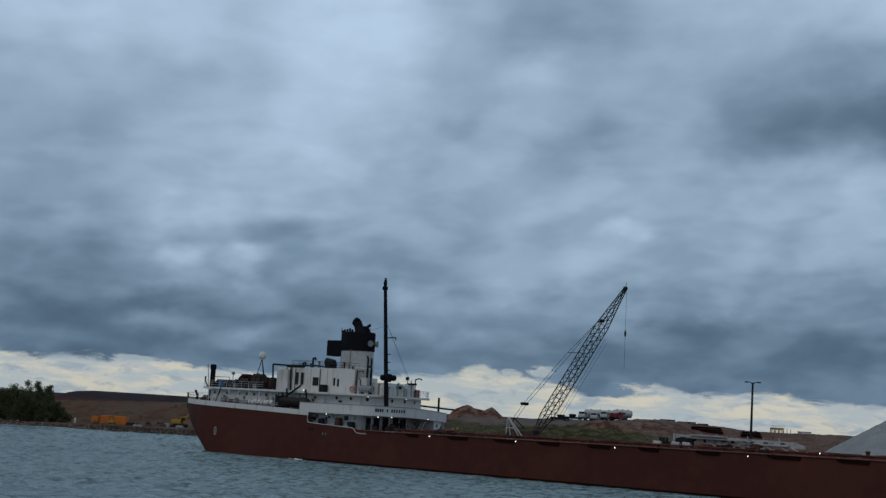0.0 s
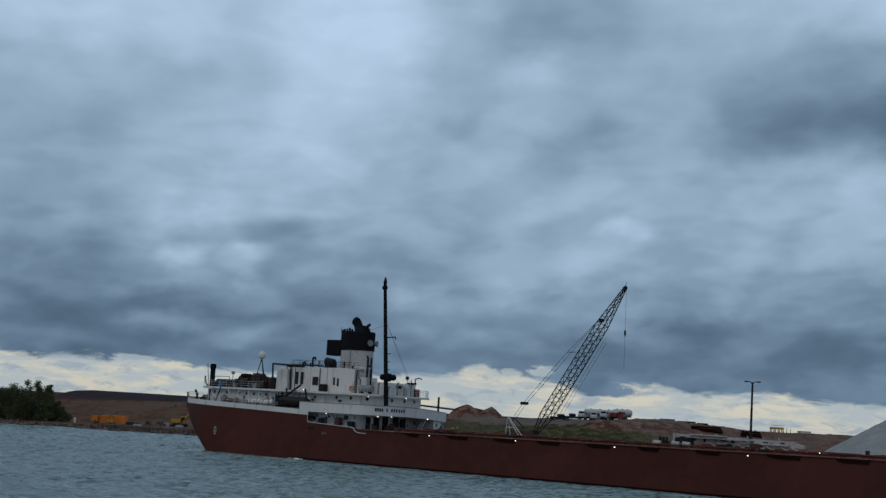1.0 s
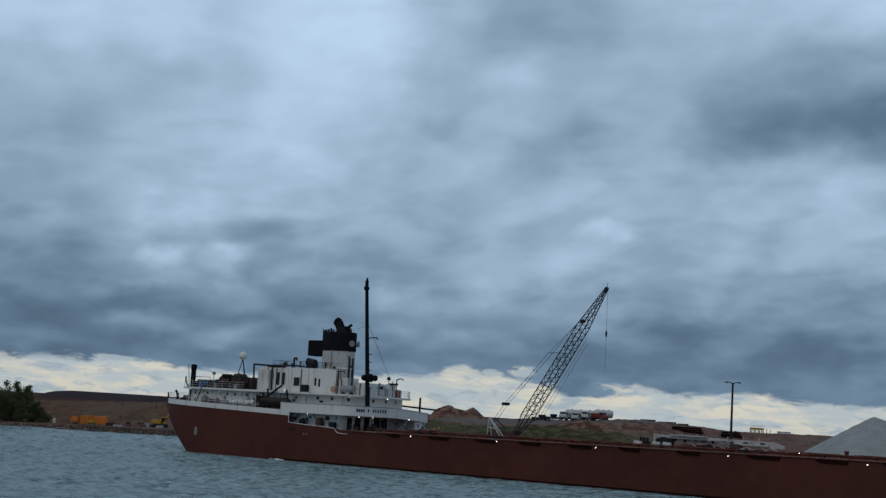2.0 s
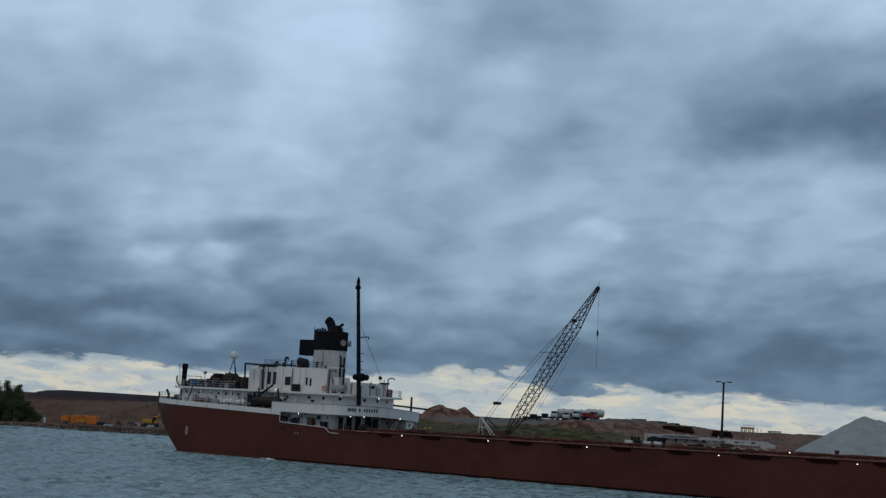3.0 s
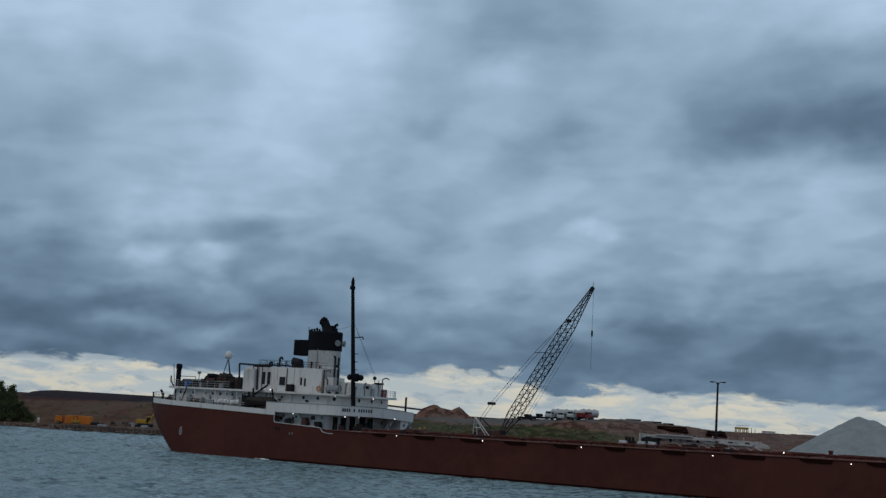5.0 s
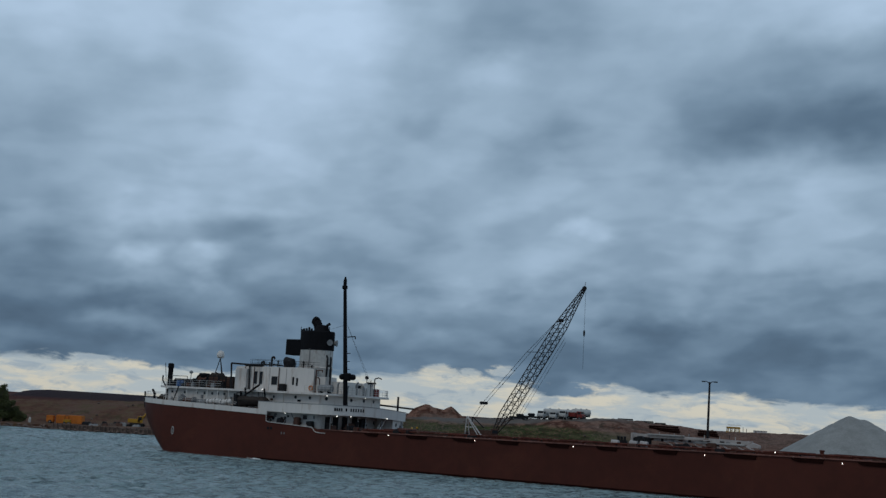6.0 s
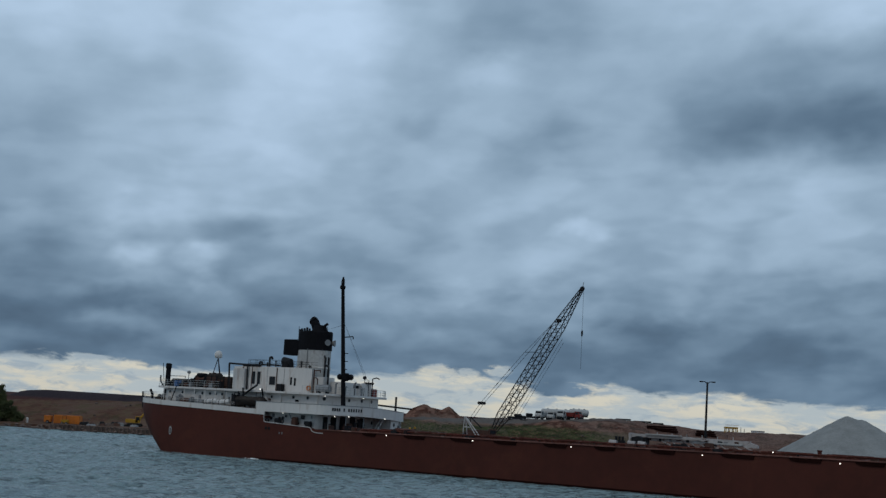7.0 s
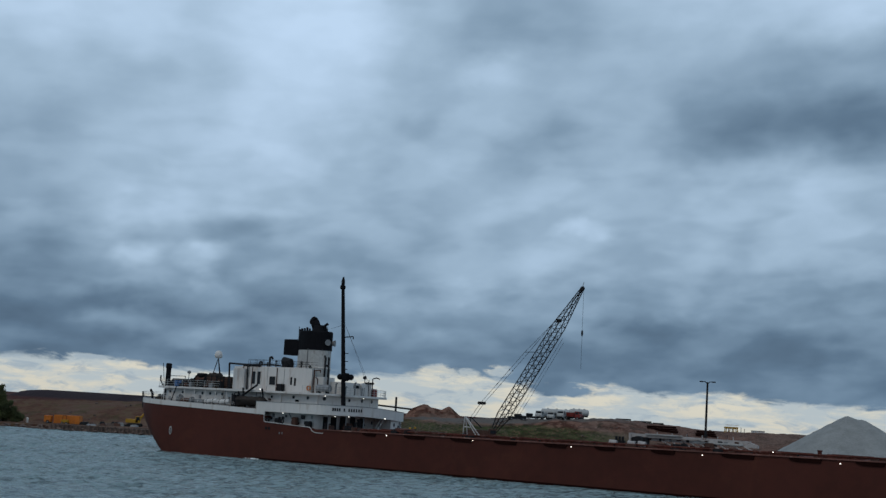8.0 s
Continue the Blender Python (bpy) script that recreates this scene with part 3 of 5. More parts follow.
part("aft_house", prism([(9.5, 3.5), (11, 2.6), (34, 2.6), (34, 19.4), (11, 19.4), (9.5, 18.5)], 6.5, 10.0), WHITE, ship, "white deckhouse with a row of portholes")
part("upper_house", prism(front_plan(40.2, 2.4, 8.2, 33.5), 7.5, 10.0), WHITE, ship)
part("boat_deck", prism([(7.6, 4.5), (9.2, 2.0), (33.5, 1.5)] + front_plan(40.9, 3.0, 9.3, 33.5)[1:-1] + [(33.5, 20.5), (9.2, 20.0), (7.6, 17.5)], 9.98, 10.28), WHITE, ship, "white overhanging deck edge")
casing = part("engine_casing", prism([(22.3, 5), (37.7, 5), (37.7, 5.4), (35.0, 9.6), (22.3, 9.6)], 10.28, 13.95), WHITE, ship, "white engine casing wall")
part("forward_casing", box(37.7, 39.6, 5.4, 8.4, 10.28, 12.8, 0.05), WHITE, ship)
part("deck_cabin", box(39.6, 42.2, 7.2, 14.8, 10.28, 12.2, 0.05), WHITE, ship)
funnel = part("funnel", lathe([(2.95, 10.28), (2.95, 17.35)], 32, at=(33.4, MID, 0), squash=0.68), DIRTY, ship, "dull white funnel base", smooth=False)
part("funnel_top", lathe([(2.95, 17.36), (3.05, 17.4), (3.05, 20.2), (2.9, 20.4), (2.7, 20.4), (2.7, 20.2)], 32, at=(33.4, MID, 0), squash=0.68), BLACK, ship, "black band round the funnel top")
part("mast", tube((43.85, 5.2, 7.5), (42.15, 5.2, 27.5), 0.36, 0.25, 12), BLACK, ship, "tall black steel mast")


def plate(cx, cy, cz, nx, ny, w, h, d, bm=None, bevel=0.0):
    """A slab of width w and height h whose face looks along (nx, ny), d thick about its centre."""
    own = box(-w / 2, w / 2, -d / 2, d / 2, -h / 2, h / 2, bevel)
    turn = Matrix.Rotation(math.atan2(ny, nx) - math.pi / 2, 4, "Z")
    bmesh.ops.transform(own, matrix=Matrix.Translation((cx, cy, cz)) @ turn, verts=own.verts)
    return merge(bm, own)


def disc(cx, cy, cz, nx, ny, r, d=0.08, sides=14, bm=None):
    n = Vector((nx, ny, 0)).normalized() * d / 2
    c = Vector((cx, cy, cz))
    return tube(c - n, c + n, r, sides=sides, bm=bm)


def ring(c, normal, r, thick, bm=None, seg=18, sides=6):
    """A torus about c."""
    bm = bm or bmesh.new()
    q = Vector(normal).to_track_quat("Z", "Y")
    rows = []
    for i in range(seg):
        a = 2 * math.pi * i / seg
        row = []
        for j in range(sides):
            b = 2 * math.pi * j / sides
            rr = r + thick * math.cos(b)
            row.append(bm.verts.new(Vector(c) + q @ Vector((rr * math.cos(a), rr * math.sin(a), thick * math.sin(b)))))
        rows.append(row)
    for i in range(seg):
        u, v = rows[i], rows[(i + 1) % seg]
        for j in range(sides):
            bm.faces.new((u[j], v[j], v[(j + 1) % sides], u[(j + 1) % sides]))
    return bm


POST = {}


def railing(points, height, parent, mat, gap=1.6, rails=3, r=0.028, label=""):
    """Rails along points with posts as pieces of their own."""
    bm = bmesh.new()
    for i in range(rails):
        h = height * (i + 1) / rails
        pipe([(x, y, z + h) for x, y, z in points], r * 0.8, 5, bm)
    ob = part("railing", bm, mat, parent, label)
    key = (height, r, mat.name)
    if key not in POST:
        pb = tube((0, 0, 0), (0, 0, height), r, sides=5)
        me = bpy.data.meshes.new("post")
        pb.to_mesh(me)
        pb.free()
        me.materials.append(mat)
        POST[key] = me
    for a, b in zip(points, points[1:]):
        a, b = Vector(a), Vector(b)
        n = max(1, round((b - a).length / gap))
        for i in range(n):
            p = new("post", POST[key])
            p.parent = ob
            p.matrix_basis = Matrix.Translation(a.lerp(b, i / n))
    return ob


def porthole(cx, cy, cz, nx, ny, parent, r=0.2):
    rim_ob = part("porthole", ring((cx, cy, cz), (nx, ny, 0), r, 0.045, seg=14, sides=5), GREY, parent)
    part("glass", disc(cx, cy, cz, nx, ny, r, 0.06, 12), GLASS, rim_ob)


def window(cx, cy, cz, nx, ny, w, h, parent, name="window"):
    fr = part(name, plate(cx, cy, cz, nx, ny, w + 0.16, h + 0.16, 0.1), WHITE, parent)
    part("pane", plate(cx, cy, cz, nx, ny, w, h, 0.14), GLASS, fr)


LIGHT = part("deck_light", ball((0, 0, 0), 0.06), LAMP, ship, "small lit white deck lamp")
LIGHT.matrix_basis = Matrix.Translation((55.2, -0.1, 4.82))


def deck_light(u, v, z):
    o = new("deck_light", LIGHT.data)
    o.parent = ship
    o.matrix_basis = Matrix.Translation((u, v, z))
    tagged(o, "small lit white deck lamp")


for u, v, z in ((69.0, -0.1, 4.94), (83.4, -0.1, 5.02), (100.6, -0.1, 5.1), (108.9, 0.4, 5.97), (116.6, -0.1, 5.2), (36.7, -0.15, 7.02),
                (45.3, 1.1, 7.02), (46.0, 3.6, 7.05), (46.9, 12.0, 7.0), (30.8, 1.4, 10.42), (31.0, 2.4, 9.1), (42.0, 2.9, 9.9), (43.9, 10.2, 9.9)):
    deck_light(u, v, z)


def on_front(c, a, half, deg):
    t = radians(deg)
    return c + a * math.cos(t), MID + half * math.sin(t), math.cos(t) / a, math.sin(t) / half


# lettering on the name band: one plain bar a character
for i in list(range(0, 4)) + [5] + list(range(7, 13)):
    deg = -61.5 + i * 2.95
    x, y, nx, ny = on_front(42.8, 4.06, MID + 0.06, deg)
    part("letter_bar", plate(x, y, name_low(x, y) + 0.85, nx, ny, 0.24, 0.46, 0.05), BLACK, ship)

# name band: top rail and stiffeners
part("band_capping", rim([(u, v) for u, v in band], name_top, lambda u, v: name_top(u, v) + 0.08, 0.22), GREY, ship)

# lower house, under the name band
lower = [o for o in ship.children if o.name == "lower_house"][0]
for u, z in ((33.2, 6.2), (35.4, 6.3)):
    porthole(u, 1.58, z, 0, -1, lower, 0.24)
for u in (33.6, 36.4):
    part("mooring_chock", ring((u, 0.12, 5.85), (0, 1, 0), 0.30, 0.10), DARK, ship)
window(39.2, 1.58, 6.6, 0, -1, 0.8, 0.6, lower)
part("ladder_stair", pipe([(37.0, 0.9, 7.1), (38.6, 0.9, 5.0)], 0.09, 6), GREY, ship)
# openings under the overhang: solid plates, their shade put in as dark colour
for deg, w, h in ((-56, 0.9, 1.9), (-42, 1.1, 1.9), (-27, 1.3, 2.0), (-12, 1.3, 2.0), (3, 1.2, 1.9)):
    x, y, nx, ny = on_front(41.0, 2.0, MID - 1.6, deg)
    d = part("doorway", plate(x, y, 4.95 + h / 2, nx, ny, w, h, 0.12), DARK, lower, "dark plate standing in for a shaded open doorway")
    part("door_frame", plate(x, y, 4.95 + h + 0.05, nx, ny, w + 0.2, 0.1, 0.2), WHITE, d)
for deg in (-66, -42, -20, 2):
    x, y, nx, ny = on_front(42.6, 3.8, MID - 0.2, deg)
    part("pillar", tube((x, y, 4.9), (x, y, 7.2), 0.08, sides=8), GREY, ship)
for deg, z in ((22, 6.2), (34, 5.9), (44, 6.2)):
    x, y, nx, ny = on_front(41.0, 2.0, MID - 1.6, deg)
    porthole(x, y, z, nx, ny, lower, 0.26)
part("ladder_stair", pipe([(44.6, 14.6, 5.0), (44.2, 17.4, 7.2)], 0.1, 6), WHITE, ship)
part("bollard", lathe([(0.35, 0), (0.35, 0.7), (0.5, 0.75), (0.5, 0.9), (0.1, 0.95)], 12, at=(43.6, 1.6, 5.0)), DARK, ship)
part("winch", tube((44.6, 5.0, 5.55), (44.6, 6.8, 5.55), 0.55, sides=14), RUST, ship)

# gear in the shade under the name band
for x, y, top in ((45.2, 6.4, 6.3), (45.0, 7.9, 6.7), (44.4, 9.6, 6.0)):
    part("deck_machine", lathe([(0.5, 4.95), (0.5, 5.2), (0.32, 5.3), (0.32, top - 0.3), (0.45, top - 0.2), (0.4, top), (0.1, top + 0.05)], 12, at=(x, y, 0)), (DARK, RUST)[int(x * 10) % 2], ship)
for a, b in (((45.6, 11.0, 5.0), (45.3, 13.4, 7.0)), ((45.4, 16.0, 5.0), (44.3, 18.4, 7.0))):
    stair = part("inclined_ladder", pipe([a, b], 0.1, 6, pipe([(a[0] + 0.5, a[1], a[2]), (b[0] + 0.5, b[1], b[2])], 0.1, 6)), WHITE, ship, "white inclined ladder")
    for i in range(7):
        p = Vector(a).lerp(Vector(b), (i + 0.5) / 7)
        part("tread", box(p.x - 0.05, p.x + 0.5, p.y - 0.1, p.y + 0.1, p.z - 0.02, p.z + 0.02), GREY, stair)
for deg in (30, 41, 52):
    x, y, nx, ny = on_front(42.8, 4.0, MID, deg)
    part("fairlead", disc(x, y, 5.35, nx, ny, 0.34, 0.3, 14), DARK, ship)
for i, (u, h) in enumerate(((34.6, 1.3), (37.8, 1.6), (40.3, 1.1))):
    part("side_machine", box(u, u + 0.9, 0.5, 1.3, 4.98, 4.98 + h, 0.12), (DARK, RUST, DARK)[i], ship)
for u, z in ((53.34, 6.06), (54.22, 6.19)):
    post = part("deck_beacon", tube((u, 9.0, deck_z(u)), (u, 9.0, z - 0.35), 0.07, sides=6), DARK, ship)
    part("beacon_cap", lathe([(0.06, 0), (0.16, 0.05), (0.16, 0.24), (0.06, 0.3)], 10, at=(u, 9.0, z - 0.35)), YELLOW, post, "yellow beacon cap")
part("low_coaming", box(52.2, 58.6, 3.0, 4.6, deck_z(55) - 0.05, deck_z(55) + 0.55, 0.06), DECK_RED, ship)
part("coaming_lid", box(54.6, 57.0, 2.9, 4.7, deck_z(55) + 0.5, deck_z(55) + 0.75, 0.08), EDGE_PINK, ship)

# aft house: portholes, doors
aft = [o for o in ship.children if o.name == "aft_house"][0]
for u in (11.3, 12.2, 14.0, 16.6, 18.2, 19.8, 21.0, 22.3, 24.4, 32.2):
    porthole(u, 2.57, 9.4, 0, -1, aft)
for u in (13.1, 26.4):
    part("door", plate(u, 2.58, 7.75, 0, -1, 0.85, 1.9, 0.1, bevel=0.02), GREY, aft)
upper = [o for o in ship.children if o.name == "upper_house"][0]
for u in (36.2, 38.9):
    porthole(u, 2.77, 9.5, 0, -1, upper, 0.24)
for deg in (-63, -18, 5, 28):
    porthole(*[f for f in on_front(40.2, 2.42, 8.22, deg)][:2], 9.5, *on_front(40.2, 2.42, 8.22, deg)[2:], upper, 0.26)
part("vent_grille", plate(36.9, 2.75, 9.0, 0, -1, 0.6, 0.3, 0.1), DARK, upper)

# stern deck: stanchions, winch, gear
railing([(x, y, red_top(min(max(x, 0), 33)) + 0.84) for x, y in deck_edge(0.9, 14, -0.15)[8:]], 0.9, ship, WHITE, 1.8, 2)
part("stern_post", tube((2.6, 5.6, 6.5), (2.3, 5.6, 9.2), 0.14), DARK, ship)
part("stern_vent", pipe([(4.4, 5.8, 6.5), (4.3, 5.8, 8.9), (3.8, 5.8, 9.6)], 0.2), DARK, ship)
part("capstan", lathe([(0.5, 0), (0.36, 0.3), (0.34, 0.9), (0.55, 1.1), (0.5, 1.3), (0.1, 1.35)], 14, at=(6.3, 4.6, 6.5)), DARK, ship)
w = part("mooring_winch", tube((7.4, 4.2, 7.4), (9.4, 4.2, 7.4), 0.7, sides=16), RUST, ship)
part("winch_frame", box(7.2, 9.6, 3.6, 4.8, 6.5, 7.1, 0.05), DARK, w)
part("reel", tube((15.2, 1.4, 8.0), (17.2, 1.4, 8.0), 0.55, sides=16), RUST, ship, "rusty rope reel")
for u in (15.1, 17.2):
    part("reel_flange", disc(u, 1.4, 8.0, 1, 0, 0.75, 0.08), GREY, ship)
for i, u in enumerate((20.6, 21.9, 23.2, 24.4)):
    r = part("life_raft", lathe([(0.05, -0.62), (0.36, -0.55), (0.42, -0.2), (0.45, 0), (0.42, 0.2), (0.36, 0.55), (0.05, 0.62)], 14), WHITE, ship, "white drum-shaped life raft")
    r.matrix_basis = pose(u, 1.3, 8.15 + 0.1 * (i % 2), 0, 90, 0)
    part("strap", lathe([(0.46, -0.05), (0.47, -0.05), (0.47, 0.05), (0.46, 0.05)], 14), DARK, r)
part("raft_cradle", box(20, 25, 1.0, 1.6, 6.5, 7.75, 0.04), GREY, ship)

# boat deck gear
edge = 2.1
railing([(7.8, 4.6, 10.28), (9.3, edge, 10.28), (16, edge - 0.2, 10.28), (22.2, edge - 0.3, 10.28)], 1.05, ship, DIRTY, 1.5, 3)
railing([(x, y, 10.28) for x, y in front_plan(40.8, 2.9, 9.1, 38.4)[:-1]], 1.05, ship, DIRTY, 1.4, 3)
part("black_ventilator", lathe([(0.42, 10.28), (0.42, 13.2), (0.5, 13.3), (0.5, 14.0), (0.25, 14.1)], 14, at=(6.9, 6.4, 0)), BLACK, ship)
part("flag_staff", tube((6.0, 6.6, 10.28), (5.4, 6.6, 14.1), 0.05), DARK, ship)
part("side_lamp_bracket", pipe([(7.7, 4.6, 10.3), (7.2, 4.4, 11.2), (7.2, 4.4, 12.0)], 0.12), DARK, ship)
for i, u in enumerate((8.6, 9.4, 10.2, 11.0, 11.8)):
    part("barrel", lathe([(0.36, 10.28), (0.38, 10.3), (0.36, 10.6), (0.38, 10.62), (0.36, 10.95), (0.38, 11.2), (0.3, 11.25)], 14, at=(u, 5 + 0.2 * (i % 2), 0)),
         BLUE if i in (2, 3) else DARK, ship)
part("tarp_cover", box(8.3, 12.0, 5.6, 7.4, 10.28, 11.6, 0.2), TARP, ship)
part("pole_lamp", lathe([(0.06, 0), (0.06, 2.1), (0.26, 2.2), (0.32, 2.4), (0.2, 2.6), (0.05, 2.65)], 12, at=(13.7, 4.0, 10.28)), GREY, ship)
part("companion_hood", box(13.4, 14.2, 4.6, 5.6, 10.28, 11.7, 0.1), DARK, ship)


def heaped(x0, x1, y0, y1, z0, z1, seed):
    """A lumpy covered stack."""
    bm = bmesh.new()
    n, m = 12, 8
    rng = random.Random(seed)
    rows = []
    for j in range(m + 1):
        row = []
        for i in range(n + 1):
            a, b = i / n, j / m
            side = min(a, 1 - a, b, 1 - b)
            h = z0 + (z1 - z0) * min(1, side * 9) ** 0.5 * (0.84 + 0.16 * math.sin(a * 9 + seed) * math.cos(b * 7)) + (rng.uniform(-0.07, 0.07) if side > 0 else 0)
            row.append(bm.verts.new((x0 + a * (x1 - x0), y0 + b * (y1 - y0), h)))
        rows.append(row)
    for j in range(m):
        for i in range(n):
            bm.faces.new((rows[j][i], rows[j][i + 1], rows[j + 1][i + 1], rows[j + 1][i]))
    return bm


reel = part("rope_reel", tube((14.36, 5.4, 11.5), (16.43, 5.4, 11.5), 0.62, sides=18), RUST, ship, "rusty brown rope reel")
for u in (14.36, 16.43):
    part("reel_flange", disc(u, 5.4, 11.5, 1, 0, 0.85, 0.12, 18), DARK, reel)
part("reel_stand", box(14.56, 16.23, 4.9, 5.9, 10.28, 10.95, 0.05), DARK, reel)
part("reel_hood", lathe([(0.55, 11.9), (0.9, 12.25), (0.95, 12.5), (0.7, 12.62), (0.2, 12.65)], 16, at=(15.39, 5.4, 0)), DARK, reel)


def slatted_crate(u0, u1, v0, v1, top):
    """A crate of horizontal boards between corner posts."""
    crate = part("slatted_crate", box(u0 + 0.06, u1 - 0.06, v0 + 0.06, v1, 10.28, top - 0.06), TARP, ship, "brown slatted timber crate")
    n = int((top - 10.3) / 0.36)
    for i in range(n):
        part("board", box(u0, u1, v0, v0 + 0.06, 10.34 + 0.36 * i, 10.58 + 0.36 * i), RUST, crate)
    for u in (u0, (u0 + u1) / 2, u1 - 0.12):
        part("batten", box(u, u + 0.12, v0 - 0.05, v0, 10.28, top), DARK, crate)


slatted_crate(17.04, 19.30, 4.4, 6.4, 12.35)
part("crate_load", heaped(17.24, 19.10, 4.5, 6.3, 12.2, 12.8, 2), TARP, ship, "dark brown covered load on a crate")
slatted_crate(19.35, 20.81, 4.4, 6.4, 12.1)
slatted_crate(20.86, 22.32, 4.4, 6.4, 12.25)
dome_mast = part("radome_mast", pipe([(16.2, 6, 10.3), (17.35, 6.6, 15.2)], 0.07), DARK, ship)
for p in ((18.8, 6.0), (17.6, 7.8)):
    part("mast_leg", tube((p[0], p[1], 10.3), (17.35, 6.6, 15.2), 0.07), DARK, dome_mast)
part("radome", lathe([(0.05, -0.6), (0.45, -0.55), (0.62, -0.3), (0.62, 0.1), (0.45, 0.5), (0.2, 0.66), (0.02, 0.7)], 18, at=(17.35, 6.6, 15.75)), WHITE, dome_mast, "white satellite dome", smooth=True)
part("pipe_frame", pipe([(23.2, 3.0, 10.28), (22.9, 3.0, 14.3), (27.0, 3.0, 14.15), (27.3, 5.2, 14.1)], 0.14), DARK, ship)
part("pipe_frame", pipe([(25.4, 4.7, 10.28), (25.2, 4.7, 14.25)], 0.12), DARK, ship)

# engine casing
part("corner_locker", box(22.7, 25.0, 4.3, 5.0, 10.28, 13.6, 0.06), WHITE, ship)
for u in (26.4, 27.45):
    window(u, 4.98, 12.25, 0, -1, 0.62, 1.95, casing)
window(30.15, 4.98, 11.9, 0, -1, 1.15, 1.3, casing)
for u in (25.4, 29.1, 32.4):
    part("casing_seam", box(u - 0.02, u + 0.02, 4.96, 5.02, 10.3, 13.9), GREY, casing)
part("casing_door", plate(25.7, 4.98, 11.3, 0, -1, 0.8, 1.95, 0.1, bevel=0.02), WHITE, casing)
for i in range(2):
    part("stack_emblem", plate(33.8 + i * 0.75, 4.98, 11.85 + 0.12 * (1 - i), 0, -1, 0.36, 1.2, 0.06, bevel=0.02), DARK, casing)
part("deck_locker", box(31.7, 32.7, 4.1, 4.9, 10.28, 11.45, 0.05), DARK, ship)
part("life_ring", ring((37.3, 4.9, 11.0), (0, 1, 0), 0.33, 0.1), ORANGE, ship, "orange life ring")
part("ladder", pipe([(37.9, 5.2, 10.3), (37.9, 5.2, 14.0)], 0.07, 6), DARK, ship)
for i in range(10):
    part("rung", tube((37.9, 5.2, 10.6 + i * 0.34), (37.9, 5.7, 10.6 + i * 0.34), 0.03, sides=5), DARK, ship)
part("roof_trunk", box(23.5, 36.2, 5.3, 7.2, 13.95, 14.05, 0.02), WHITE, ship)
railing([(25.0, 5.5, 13.95), (36.6, 5.5, 13.95)], 1.05, ship, DARK, 1.5, 3)
railing([(22.6, 8.0, 13.95), (30.0, 8.0, 13.95)], 1.3, ship, DARK, 1.4, 2)
part("roof_pipe", pipe([(22.5, 5.6, 14.3), (29.5, 5.6, 14.35), (30.5, 6.5, 14.3)], 0.12), DARK, ship)
for u, h in ((28.2, 1.6), (31.4, 1.0), (26.2, 0.8)):
    part("gooseneck_vent", pipe([(u, 6.4, 13.95), (u, 6.4, 13.95 + h), (u + 0.4, 6.4, 14.05 + h), (u + 0.55, 6.4, 13.7 + h)], 0.16), DARK, ship)
part("fan_housing", tube((30.2, 7.4, 15.1), (31.7, 7.4, 14.95), 0.68, 0.55, 16), DARK, ship)
part("fan_foot", box(30.2, 31.8, 6.9, 7.9, 13.95, 14.6, 0.05), DARK, ship)

# funnel
cap = [o for o in ship.children if o.name == "funnel_top"][0]
part("exhaust_housing", box(28.2, 31.2, 9.6, 12.0, 16.5, 19.0, 0.08), BLACK, cap, "black box on the after side of the funnel")
for i in range(5):
    part("step_iron", tube((27.95, 10.2, 16.7 + i * 0.45), (28.25, 10.2, 16.7 + i * 0.45), 0.05, sides=5), DARK, cap)
part("main_exhaust", pipe([(33.6, MID, 20.2), (33.4, MID, 21.2), (33.0, MID, 22.0), (32.6, MID, 22.2)], 0.72, 16), BLACK, cap, "large bent exhaust pipe")
part("exhaust_skirt", lathe([(1.5, 20.2), (1.1, 20.9), (0.9, 21.4)], 16, at=(34.2, MID, 0)), BLACK, cap)
for u, h in ((30.9, 0.35), (31.3, 0.5), (31.8, 0.55), (32.3, 0.7), (32.8, 0.5)):
    part("small_exhaust", tube((u, 10.2, 20.2), (u - 0.1, 10.2, 20.3 + h), 0.17), BLACK, cap)
part("whistle", pipe([(35.4, 10.6, 20.2), (35.4, 10.6, 21.3), (35.9, 10.6, 21.6)], 0.24), BLACK, cap)
for u in (30.6, 36.2, 35.9):
    part("aerial", tube((u, 10.2, 20.2), (u, 10.2, 21.1), 0.05, sides=5), BLACK, cap)
for deg, r in ((-22, 0.62), (14, 0.66)):
    t = radians(deg)
    n = Vector((math.cos(t) / 3.05, math.sin(t) / 2.07, 0)).normalized()
    part("horn", tube((33.4 + 3.05 * math.cos(t), MID + 2.07 * math.sin(t), 18.6), (33.4 + 3.05 * math.cos(t) + n.x * 0.5, MID + 2.07 * math.sin(t) + n.y * 0.5, 18.6), r * 0.5, r * 0.8, 16), GREY, cap, "round grey horn bell")
for a, b in ((0.0, 0.0), (0.0, 0.7)):
    part("funnel_pipe", pipe([(36.2 + b * 0.2, 10.2 + b, 10.4), (36.25 + b * 0.2, 10.2 + b, 15.9), (36.0, 10.2 + b, 16.3)], 0.16), DARK, funnel)
part("funnel_collar", lathe([(3.0, 14.2), (3.08, 14.25), (3.08, 14.4), (3.0, 14.45)], 32, at=(33.4, MID, 0), squash=0.68), WHITE, funnel)
part("funnel_ladder", pipe([(33.6, 8.9, 14), (33.6, 8.9, 17.3)], 0.05, 5), GREY, funnel)
railing([(30.4, 8.3, 13.95), (36.2, 8.3, 13.95)], 1.1, ship, DARK, 1.2, 3)

